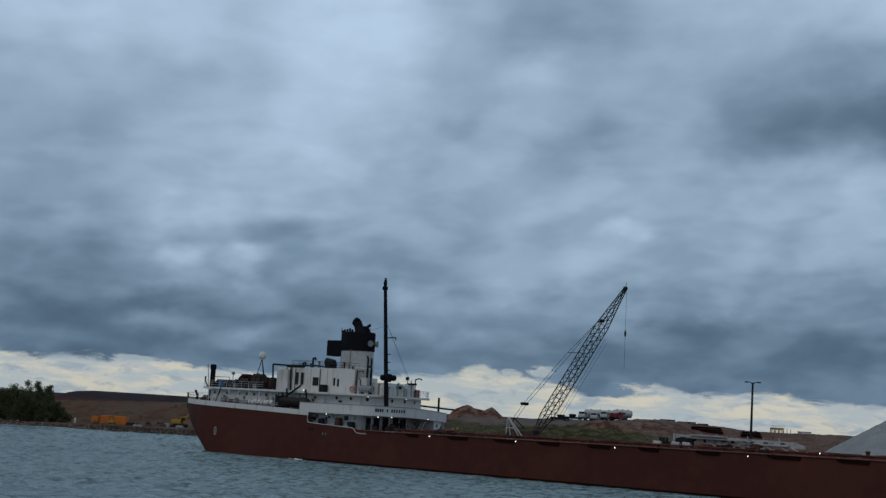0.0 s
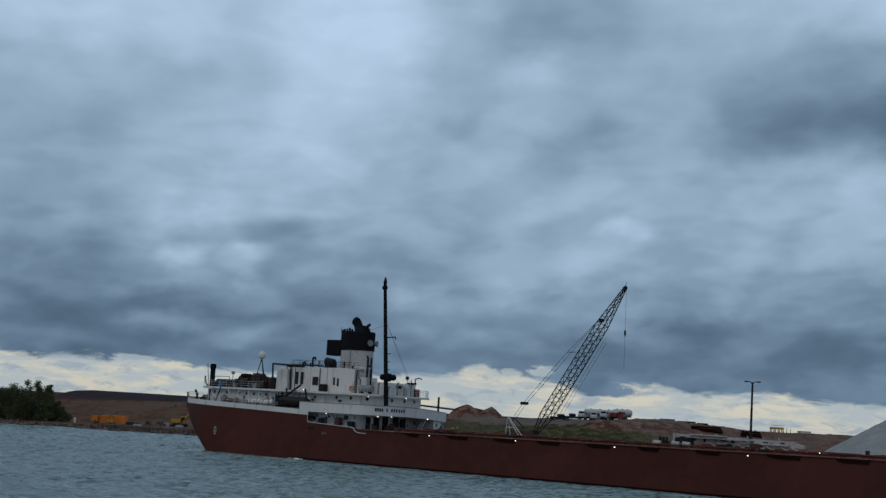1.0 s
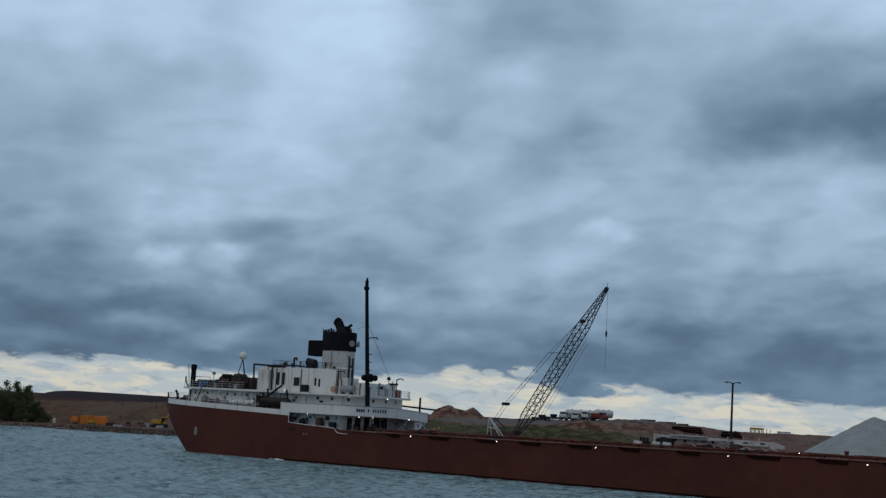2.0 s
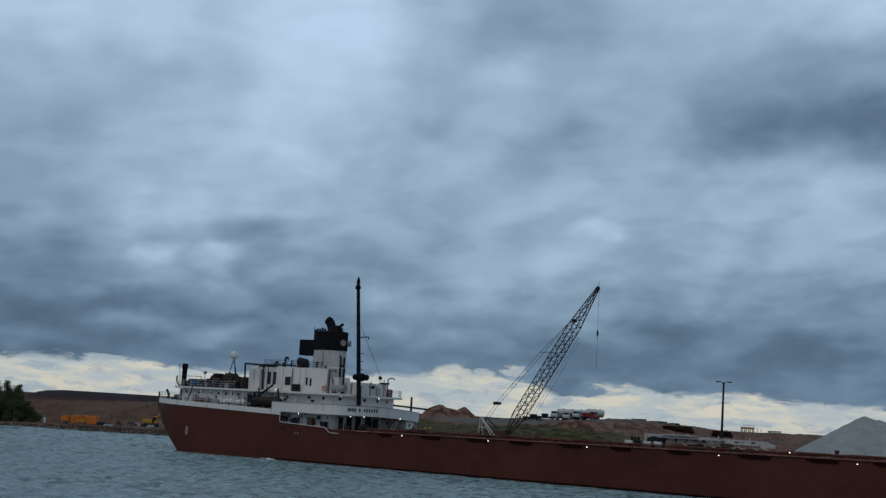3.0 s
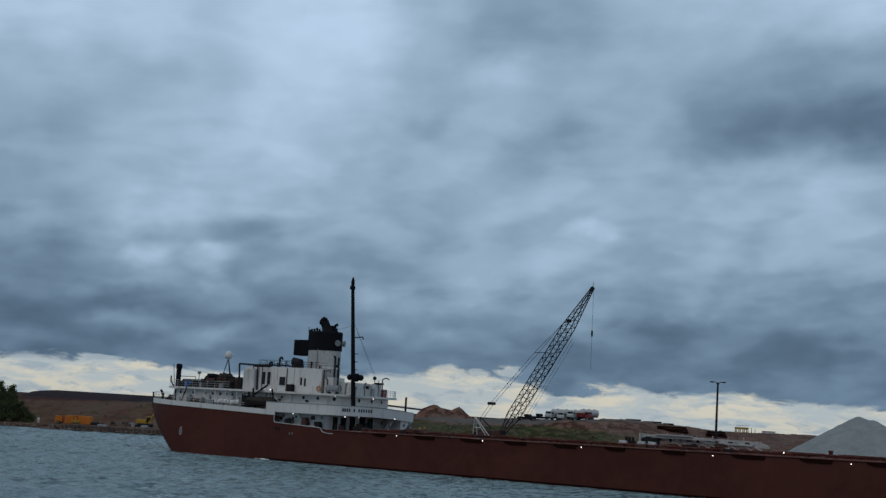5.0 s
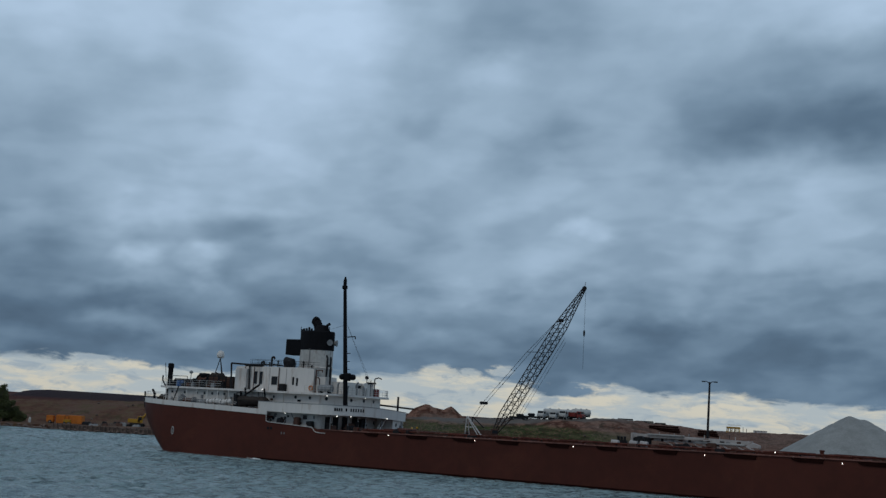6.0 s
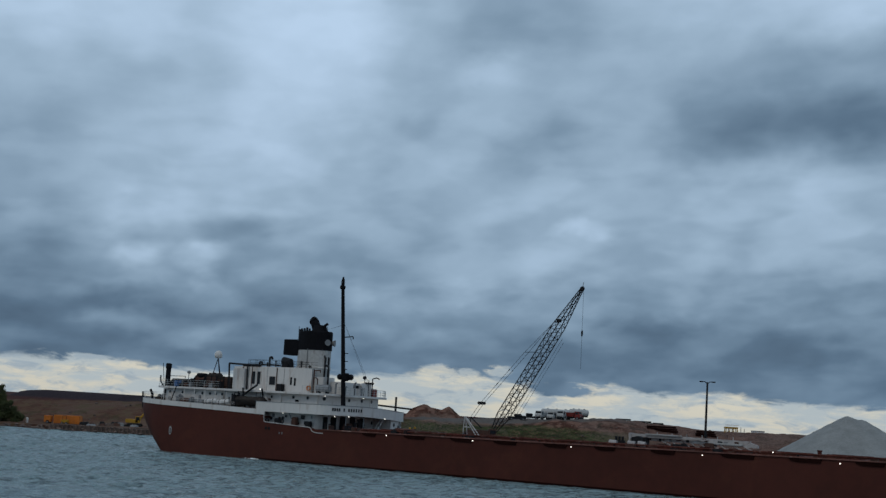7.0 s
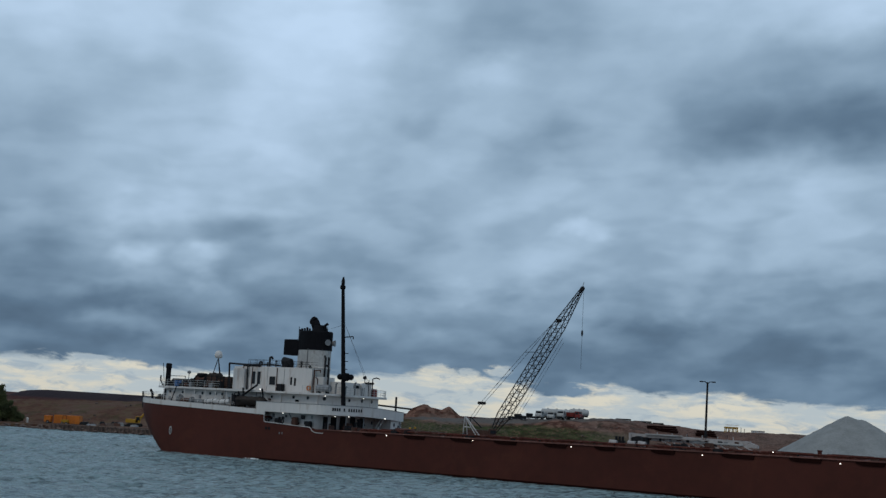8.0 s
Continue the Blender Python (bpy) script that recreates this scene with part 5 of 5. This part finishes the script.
# double-armed yard lamp
def yard_lamp(x, y, top):
    z = land_z(x, y)
    lamp = thing("street_lamp", pose(x, y, z - 0.1), "tall dark lamp post with two arms on the bank", "lamp post")
    h = top - z
    part("pole", tube((0, 0, 0), (0.3, 0, h), 0.34, 0.22, 12), DARK, lamp)
    part("foot", lathe([(0.6, 0), (0.6, 0.5), (0.3, 0.7)], 12), GREY, lamp)
    for s in (-1, 1):
        arm = part("arm", pipe([(0.3, 0, h - 0.6), (0.3 + s * 0.5, 0, h + 0.05), (0.3 + s * 1.0, 0, h + 0.1)], 0.09), DARK, lamp)
        part("lamp_head", box(0.3 + s * 1.0 - (0.9 if s < 0 else 0), 0.3 + s * 1.0 + (0.9 if s > 0 else 0), -0.3, 0.3, h - 0.08, h + 0.2, 0.08), DARK, arm)


yard_lamp(65.0, 275, 19.3)


# lattice-boom crawler crane
def crane():
    base_z = 1.6
    c = thing("crawler_crane", pose(13.2, 282, base_z), "rusty crawler crane with a raised lattice boom", "crane")
    foot, tip = Vector((1.9, 0, 2.4)), Vector((22.4, 0, 39.0))
    axis = (tip - foot).normalized()
    length = (tip - foot).length
    side = Vector((0, 1, 0))
    out = axis.cross(side).normalized()
    turn = Matrix.Rotation(radians(28), 3, axis)
    side, out = turn @ side, turn @ out

    def half(t):
        return 0.35 + 0.85 * min(1, t / 0.12) if t < 0.12 else (1.2 if t < 0.74 else 1.2 - 0.92 * (t - 0.74) / 0.26)

    def corner(t, i):
        s, o = ((-1, -1), (1, -1), (1, 1), (-1, 1))[i]
        return foot + axis * (length * t) + (side * s * 0.85 + out * o) * half(t)

    boom_ob = part("boom", tube(foot - axis * 0.4, foot + axis * 0.6, 0.4), DARK, c, "tall steel lattice boom")
    marks = [0, 0.12, 0.3, 0.5, 0.74, 0.9, 1.0]
    for i in range(4):
        part("chord", pipe([corner(t, i) for t in marks], 0.13, 6), DARK, boom_ob)
    bays = 24
    for n in range(bays):
        a, b = n / bays, (n + 1) / bays
        bm = bmesh.new()
        for i in range(4):
            j = (i + 1) % 4
            p, q = (i, j) if n % 2 else (j, i)
            tube(corner(a, p), corner(b, q), 0.07, sides=4, bm=bm)
            tube(corner(b, i), corner(b, j), 0.05, sides=4, bm=bm)
        part("lattice_bay", bm, DARK if n > 2 else RUST, boom_ob)
    head = part("boom_head", tube(tip + Vector((0, -0.5, 0)), tip + Vector((0, 0.5, 0)), 0.55, sides=14), DARK, c)
    part("boom_light", pipe([tip, tip + Vector((0.3, 0, 1.6))], 0.07), GREY, head)
    part("boom_stop", box(16.4, 17.6, -0.6, 0.6, 30.4, 31.2, 0.1), DARK, boom_ob)
    # hoist line with its ball
    part("hoist_rope", tube(tip + Vector((0.35, 0, -0.4)), (22.75, 0, 19.3), 0.035, sides=5), DARK, c)
    part("hook_block", lathe([(0.04, 0.9), (0.22, 0.5), (0.26, 0), (0.2, -0.5), (0.04, -0.9)], 10, at=(22.75, 0, 28.0)), DARK, c)
    # pendant ropes and spreader
    spread_at = Vector((-1.2, 0, 9.8))
    for dy, dx in ((-0.9, 0.0), (0.9, 0.9)):
        a = Vector((16.0, dy * 0.6, 30.6))
        m = Vector((8.9 + dx, dy, 22.6 - dx * 0.2))
        s = spread_at + Vector((dx, dy, 0))
        g = Vector((-3.4 + dx, dy, 6.3))
        part("pendant", pipe([a, m, s, g], 0.05, 5), DARK, c)
        for t in (0.35, 0.62):
            part("rope_socket", ball(m.lerp(s, t), 0.16, seg=8), DARK, c)
    part("spreader", box(-1.9, 0.1, -1.0, 1.0, 9.4, 10.1, 0.15), DARK, c)
    part("strut", tube((8.9, -0.9, 22.6), (11.6, 0.2, 22.8), 0.08, sides=6), DARK, c)
    for k in range(3):
        part("back_rope", tube((17.8 + 0.3 * k, 0.3 * k, 27.5 - k), (6.4 + 0.8 * k, 0.3 * k, 6.6), 0.035, sides=4), DARK, c)
    # machine
    house = part("machine_house", box(-4.2, 1.6, -1.6, 1.6, 1.3, 3.3, 0.12), RUST, c, "rust-brown machine house")
    part("cab", box(1.0, 2.8, -1.7, -0.4, 1.4, 3.7, 0.1), RUST, house)
    part("cab_window", box(1.4, 2.7, -1.74, -1.68, 2.4, 3.4, 0.02), GLASS, house)
    part("counterweight", box(-5.2, -4.2, -1.5, 1.5, 1.2, 2.8, 0.15), DARK, house)
    part("gantry", pipe([(-3.6, 0, 3.8), (-3.4, 0, 6.3), (-0.6, 0, 3.8)], 0.14), DARK, house)
    part("turntable", lathe([(1.5, 0.9), (1.6, 1.0), (1.6, 1.3), (1.4, 1.32)], 20), DARK, c)
    for s in (-1, 1):
        tr = part("track", box(-3.0, 3.0, s * 2.0 - 0.45, s * 2.0 + 0.45, 0.0, 1.0, 0.3), DARK, c)
        for k in range(5):
            part("roller", disc(-2.2 + 1.1 * k, s * 2.0 - s * 0.0, 0.5, 0, 1, 0.38, 0.98), RUST, tr)


crane()


# lorries on the plateau
def wheels(t, xs, y, r, parent):
    for x in xs:
        for s in (-1, 1):
            w = part("wheel", disc(x, s * y, r, 0, 1, r, 0.35, 16), RUBBER, parent)
            part("hub", disc(x, s * y, r, 0, 1, r * 0.5, 0.4, 10), GREY, w)


def lorry(x, y, yaw, cab_mat, body_mat, label, tall=2.2, group="parked lorries"):
    t = thing("lorry", pose(x, y, land_z(x, y) + 0.02, 0, 0, yaw) @ Matrix.Scale(0.85, 4), label, "truck", group)
    part("chassis", box(-3.4, 3.6, -0.9, 0.9, 0.6, 0.95, 0.04), DARK, t)
    bm = bmesh.new()
    prof = [(1.6, 0.7), (3.5, 0.7), (3.55, 1.6), (3.2, 1.8), (2.9, 2.75), (1.6, 2.8)]
    lo = [bm.verts.new((px, -1.15, pz)) for px, pz in prof]
    hi = [bm.verts.new((px, 1.15, pz)) for px, pz in prof]
    for i in range(len(prof)):
        j = (i + 1) % len(prof)
        bm.faces.new((lo[i], lo[j], hi[j], hi[i]))
    bm.faces.new(lo[::-1])
    bm.faces.new(hi)
    cabin = part("cab", bm, cab_mat, t)
    for s in (-1, 1):
        part("side_window", box(1.9, 2.85, s * 1.16 - 0.02, s * 1.16 + 0.02, 1.8, 2.5), GLASS, cabin)
        part("headlight", disc(3.56, s * 0.8, 1.1, 1, 0, 0.16, 0.08), GREY, cabin)
    part("windscreen", plate(3.08, 0, 2.25, 1, 0, 1.9, 0.75, 0.12), GLASS, cabin)
    part("bumper", box(3.5, 3.75, -1.15, 1.15, 0.45, 0.75, 0.04), DARK, t)
    b = part("body", box(-3.5, 1.3, -1.2, 1.2, 1.0, 1.0 + tall * 0.62, 0.08), body_mat, t)
    for i in range(4):
        for s in (-1, 1):
            part("body_rib", box(-3.2 + 1.3 * i, -3.05 + 1.3 * i, s * 1.22 - 0.05, s * 1.22 + 0.05, 1.0, 0.95 + tall * 0.62), body_mat, b)
    wheels(t, (-2.6, -1.4, 2.6), 1.0, 0.52, t)
    return t


def tanker(x, y, yaw, label, length=8.4):
    t = thing("tank_trailer", pose(x, y, land_z(x, y) + 0.02, 0, 0, yaw) @ Matrix.Scale(0.85, 4), label, "trailer", "parked tank trailers")
    h = length / 2
    tank = lathe([(0.2, -h - 0.35), (0.9, -h - 0.15), (1.15, -h + 0.1), (1.2, 0), (1.15, h - 0.1), (0.9, h + 0.15), (0.2, h + 0.35)], 24)
    bmesh.ops.transform(tank, matrix=pose(0, 0, 2.15, 0, 90, 0), verts=tank.verts)
    tk = part("tank", tank, DIRTY, t, "white cylindrical tank", smooth=True)
    for i in range(3):
        part("manhole", lathe([(0.3, 3.3), (0.3, 3.5), (0.1, 3.52)], 12, at=(-h * 0.6 + i * h * 0.6, 0, 0)), GREY, tk)
    part("frame", box(-h, h, -0.6, 0.6, 0.75, 1.0, 0.04), DARK, t)
    part("landing_leg", box(h - 1.6, h - 1.4, -0.7, 0.7, 0.0, 0.8), DARK, t)
    wheels(t, (-h + 0.8, -h + 2.0), 0.95, 0.5, t)


lorry(31.6, 328.5, -120, DIRTY, DIRTY, "white lorry with dark windows on the gravel road")
lorry(35.0, 328.5, -120, DIRTY, DARK, "white lorry with dark load bed on the gravel road")
lorry(37.6, 328.5, -118, DIRTY, DIRTY, "white lorry with dark windows on the gravel road")
lorry(39.8, 327.5, -35, RED, RED, "red lorry parked beside white tank trailers")
tanker(36.2, 334, 0, "white tank trailer parked behind the lorries", 10.0)
tanker(42.2, 331, 2, "white tank trailer parked beside a red lorry", 6.0)


def pickup(x, y, yaw, mat, label):
    t = thing("pickup_truck", pose(x, y, land_z(x, y) + 0.02, 0, 0, yaw), label, "truck")
    part("body", box(-2.6, 2.6, -0.95, 0.95, 0.45, 1.05, 0.1), mat, t)
    part("cab", box(-0.6, 1.3, -0.85, 0.85, 1.05, 1.8, 0.15), mat, t)
    part("window", box(-0.4, 1.1, -0.9, 0.9, 1.2, 1.6, 0.03), GLASS, t)
    wheels(t, (-1.7, 1.7), 0.85, 0.38, t)


pickup(24.2, 326.5, 10, DARK, "dark pickup truck on the gravel road")
pickup(28.2, 327.5, 170, DARK, "dark pickup truck on the gravel road")

# rusted steel plates and dark slabs along the slope
for i, (x0, x1, zt) in enumerate(((58.8, 67.4, 7.9), (72.4, 78.0, 7.3))):
    x = (x0 + x1) / 2
    y = slope_y(x, zt - 0.9)
    w = thing("steel_plate_stack", pose(x, y, land_z(x, y), 0, 0, -2), "low stack of dark rusted steel plates on the slope", "steel plates", "plate stacks")
    for k in range(3):
        part("steel_plate", box(-(x1 - x0) / 2 + 0.2 * k, (x1 - x0) / 2 - 0.3 * k, -1.2, 1.0, -0.4 + 0.55 * k, 0.1 + 0.55 * k, 0.05), DARK_MAROON, w)
for i, (x0, x1) in enumerate(((52.5, 57.0), (57.6, 62.8), (63.0, 66.2))):
    x = (x0 + x1) / 2
    w = thing("dark_slab_stack", pose(x, 329, land_z(x, 329) - 0.2, 0, 0, -4), "low dark stack of slabs on the plateau rim", "slab stack", "slab stacks")
    for k in range(2):
        part("slab", box(-(x1 - x0) / 2, (x1 - x0) / 2 - 0.4 * k, -1, 1, -0.2 + 0.45 * k, 0.22 + 0.45 * k, 0.05), RUBBER, w)

# open yellow loading stand and posts on the plateau
st = thing("loading_stand", pose(85.6, 331, land_z(85.6, 331)), "small open yellow steel stand on the plateau", "platform")
for x in (-1.7, -0.6, 0.6, 1.7):
    for y in (-0.8, 0.8):
        part("leg", tube((x, y, -0.1), (x * 0.9, y, 1.3), 0.17, 0.12, sides=6), YELLOW, st)
part("deck", box(-1.8, 1.8, -1, 1, 1.15, 1.7, 0.12), YELLOW, st)
part("guard_rail", pipe([(-1.9, -1, 2.2), (1.9, -1, 2.2)], 0.05, 5), YELLOW, st)
for x, h in ((88.4, 1.6), (89.4, 1.2), (92.0, 0.9)):
    p = part("marker_post", tube((0, 0, -0.1), (0, 0, h), 0.09, sides=8), GREY)
    p.matrix_basis = pose(x, 331, land_z(x, 331))
    tagged(p, "short grey post standing on the plateau", "post", "marker posts")
b = thing("site_cabin", pose(93.8, 333, land_z(93.8, 333)), "low pale site cabin on the plateau", "cabin")
part("wall", box(-1.6, 1.6, -1.2, 1.2, -0.1, 0.6, 0.05), WHITE, b)
part("roof", box(-1.7, 1.7, -1.3, 1.3, 0.6, 0.72, 0.03), GREY, b)

# yard on the west: orange container, compressor, excavator, small gear
def container(x0, x1, y, label):
    z = land_z((x0 + x1) / 2, y)
    t = thing("site_container", pose((x0 + x1) / 2, y, z), label, "container")
    h = (x1 - x0) / 2
    bd = part("shell", box(-h, h, -1.2, 1.2, 0.15, 2.15, 0.12), ORANGE, t)
    for i in range(int(2 * h / 0.45)):
        part("rib", box(-h + 0.2 + i * 0.45, -h + 0.38 + i * 0.45, -1.26, -1.18, 0.3, 2.0), ORANGE, bd)
    part("skid", box(-h, h, -1.0, 1.0, -0.1, 0.15), DARK, t)
    part("door", plate(-h * 0.3, -1.27, 1.15, 0, -1, 0.8, 1.75, 0.06), ORANGE, bd)


container(-89.5, -83.3, 280, "long orange ribbed container in the yard by the water")
t = thing("compressor", pose(-90.8, 279.5, land_z(-90.8, 279.5)), "small orange compressor with a rounded hood", "machine")
bm = box(-1.0, 0.7, -0.8, 0.8, 0.35, 1.9, 0.12)
part("hood", bm, ORANGE, t)
part("axle", tube((0, -0.9, 0.4), (0, 0.9, 0.4), 0.1), DARK, t)
wheels(t, (0,), 0.85, 0.4, t)
t = thing("forklift", pose(-86.2, 277.0, land_z(-86.2, 277.0)), "small yellow machine in front of the orange container", "machine")
part("body", box(-0.8, 0.8, -0.5, 0.5, 0.35, 1.1, 0.1), YELLOW, t)
part("cage", pipe([(-0.5, -0.4, 1.1), (-0.4, -0.4, 2.0), (0.4, -0.4, 2.0), (0.5, -0.4, 1.1)], 0.06), DARK, t)
wheels(t, (-0.5, 0.5), 0.5, 0.3, t)

ex = thing("excavator", pose(-68.9, 274.6, land_z(-68.9, 274.6), 0, 0, 0) @ Matrix.Scale(0.85, 4), "yellow tracked excavator with folded arm", "excavator")
part("upper_body", box(-2.6, 1.0, -1.2, 1.2, 1.0, 2.1, 0.15), YELLOW, ex)
cb = part("cab", box(0.1, 1.4, -1.2, 0.0, 1.1, 2.9, 0.12), YELLOW, ex)
part("cab_window", box(0.3, 1.3, -1.24, -1.18, 1.8, 2.7), GLASS, cb)
arm = part("arm", pipe([(0.6, 0.4, 1.6), (2.0, 0.4, 3.6), (3.4, 0.4, 2.0)], 0.28), YELLOW, ex)
part("bucket", box(3.0, 3.9, 0.0, 0.9, 0.9, 2.0, 0.15), DARK, arm)
for s in (-1, 1):
    tr = part("track", box(-2.2, 1.8, s * 1.0 - 0.3, s * 1.0 + 0.3, 0, 0.9, 0.25), RUBBER, ex)
    for k in range(4):
        part("roller", disc(-1.6 + k, s * 1.0, 0.4, 0, 1, 0.3, 0.66), DARK, tr)

rng = random.Random(12)
for i in range(16):
    x = -81.5 + i * 0.85 + rng.uniform(-0.3, 0.3)
    y = 275.5 + rng.uniform(-3, 3)
    w, h = rng.uniform(0.5, 1.3), rng.uniform(0.35, 1.0)
    o = part("scrap_crate", heaped(-w, w, -0.6, 0.6, -0.05, h, i), (STONE, DARK, RUST, GREY)[i % 4])
    o.matrix_basis = pose(x, y, land_z(x, y), 0, 0, rng.uniform(-30, 30))
    tagged(o, ("low heap of broken stone in the yard", "dark covered crate in the yard", "rusty scrap bundle in the yard", "grey covered pallet in the yard")[i % 4], "pallet", "yard clutter")
p = part("white_drum", lathe([(0.3, 0), (0.32, 0.5), (0.3, 1.0), (0.16, 1.2), (0.05, 1.25)], 12), WHITE)
p.matrix_basis = pose(-95.1, 277, land_z(-95.1, 277))
tagged(p, "white upright drum in the yard by the trees", "drum")


# trees and bushes on the bank
BARK = material("bark", (0.06, 0.05, 0.04), 0.9, vary=0.3, bump=0.3)
LEAF = material("leaf", (0.050, 0.058, 0.017), 0.7, vary=0.5, scale=1.2, bump=0)


def tree(x, y, height, spread_r, seed, label):
    rng = random.Random(seed)
    z = land_z(x, y)
    t = thing("tree", pose(x, y, z - 0.1), label, "tree", "trees on the bank")
    part("trunk", tube((0, 0, 0), (rng.uniform(-0.3, 0.3), 0, height * 0.5), 0.2, 0.1, 8), BARK, t)
    lv, lf = [], []
    for i in range(14):
        a = rng.uniform(0, 6.28)
        r = spread_r * rng.uniform(0.25, 0.8)
        h = height * rng.uniform(0.12, 0.9)
        tip = Vector((r * math.cos(a), r * math.sin(a) * 0.7, h))
        part("limb", tube((0, 0, height * rng.uniform(0.08, 0.4)), tip, 0.09, 0.03, 5), BARK, t)
        size = spread_r * rng.uniform(0.28, 0.5) * (1.15 - 0.5 * h / height)
        for n in range(260):
            d = Vector((rng.gauss(0, 1), rng.gauss(0, 1), rng.gauss(0, 1) * 1.1)).normalized() * size * rng.uniform(0.2, 1.12)
            c = tip + d
            c.z = max(c.z, 0.15)
            u = Vector((rng.gauss(0, 1), rng.gauss(0, 1), rng.gauss(0, 1))).normalized()
            w = u.orthogonal().normalized()
            s = rng.uniform(0.09, 0.22)
            k = len(lv)
            lv += [c - u * s, c + w * s * 0.5, c + u * s, c - w * s * 0.5]
            lf.append((k, k + 1, k + 2, k + 3))
    part("crown", ([tuple(v) for v in lv], lf), LEAF, t)


for i, (x, y, h, r) in enumerate(((-114, 273, 6.5, 3.0), (-111.0, 274.5, 7.6, 3.2), (-107.6, 273, 7.4, 3.0), (-104.4, 274, 8.6, 2.8), (-101.4, 273, 8.8, 2.6), (-99.8, 274, 6.4, 1.8),
                                  (-117.5, 274, 5.6, 3.0), (-102.6, 271.5, 5.0, 2.8), (-109, 271.5, 5.0, 3.0), (-106, 276, 6.6, 3.2), 
                                  (-105.5, 271.8, 6.2, 3.0), (-113, 272, 5.4, 3.0), (-99.5, 272, 4.6, 2.6), (-116, 276, 6.8, 3.2), (-112, 277, 7.0, 3.2), (-121, 274, 6.0, 3.2), (-103, 277, 7.4, 3.0), (-97.4, 273, 3.6, 1.9), (-95.9, 272.6, 2.4, 1.6))):
    tree(x, y, h * 1.14, r * 1.1, 30 + i, "dense dark green leafy tree by the water")


# broken rock along the water's edge, and the low quay wall
def boulders():
    rng = random.Random(5)
    verts, faces = [], []
    for i in range(900):
        x = -150 + 96 * rng.random()
        along = rng.uniform(-1.0, 0.5)
        y = float(shore(x)) + along
        z = rng.uniform(-0.2, 0.9) * min(1, (along + 1.4) / 1.4)
        r = rng.uniform(0.15, 0.42)
        base = len(verts)
        ringv = [(x + r * 1.3 * math.cos(t) * rng.uniform(0.7, 1.1), y + r * math.sin(t) * rng.uniform(0.7, 1.1), z + rng.uniform(-0.1, 0.1)) for t in (0, 1.05, 2.1, 3.15, 4.2, 5.25)]
        verts += ringv + [(x + rng.uniform(-0.1, 0.1), y, z + r * 0.8), (x, y, z - r * 0.7)]
        for k in range(6):
            j = (k + 1) % 6
            faces.append((base + k, base + j, base + 6))
            faces.append((base + j, base + k, base + 7))
    return verts, faces


rocks = part("shore_rock", boulders(), STONE)
tagged(rocks, "broken brown rock heaped along the water's edge", "rocks", kind="stuff")
wall_z = 1.2
quay = part("quay_wall", box(-27.2, 27.2, -0.5, 0.5, -1.5, wall_z, 0.06), STONE)
quay.matrix_basis = pose(-57, float(shore(-57)), 0, 0, 0, -7.47)
tagged(quay, "low weathered timber and stone quay wall", "quay", kind="structure")
for i in range(54):
    part("fender_pile", tube((-26.8 + i, -0.6, -1.2), (-26.8 + i + rng.uniform(-0.1, 0.1), -0.6, wall_z + rng.uniform(-0.1, 0.25)), 0.2, 0.18, 7), PILE, quay)

# pale boulders strewn on the slopes
rng = random.Random(31)
for i in range(30):
    x = rng.choice((rng.uniform(-95, -66), rng.uniform(-8, 60), rng.uniform(40, 100)))
    y = rng.uniform(294, 324)
    r = rng.uniform(0.15, 0.45)
    bm = ball((0, 0, r * 0.3), r, seg=8, squash=0.7)
    for v in bm.verts:
        v.co *= rng.uniform(0.8, 1.15)
    o = part("boulder", bm, STONE if i % 3 or x < 0 else GRAVEL)
    o.matrix_basis = pose(x, y, land_z(x, y), 0, 0, rng.uniform(0, 360))
    tagged(o, "rough boulder lying on the earth slope" if i % 3 or x < 0 else "pale grey boulder lying on the earth slope", "boulder", "boulders on the slope")
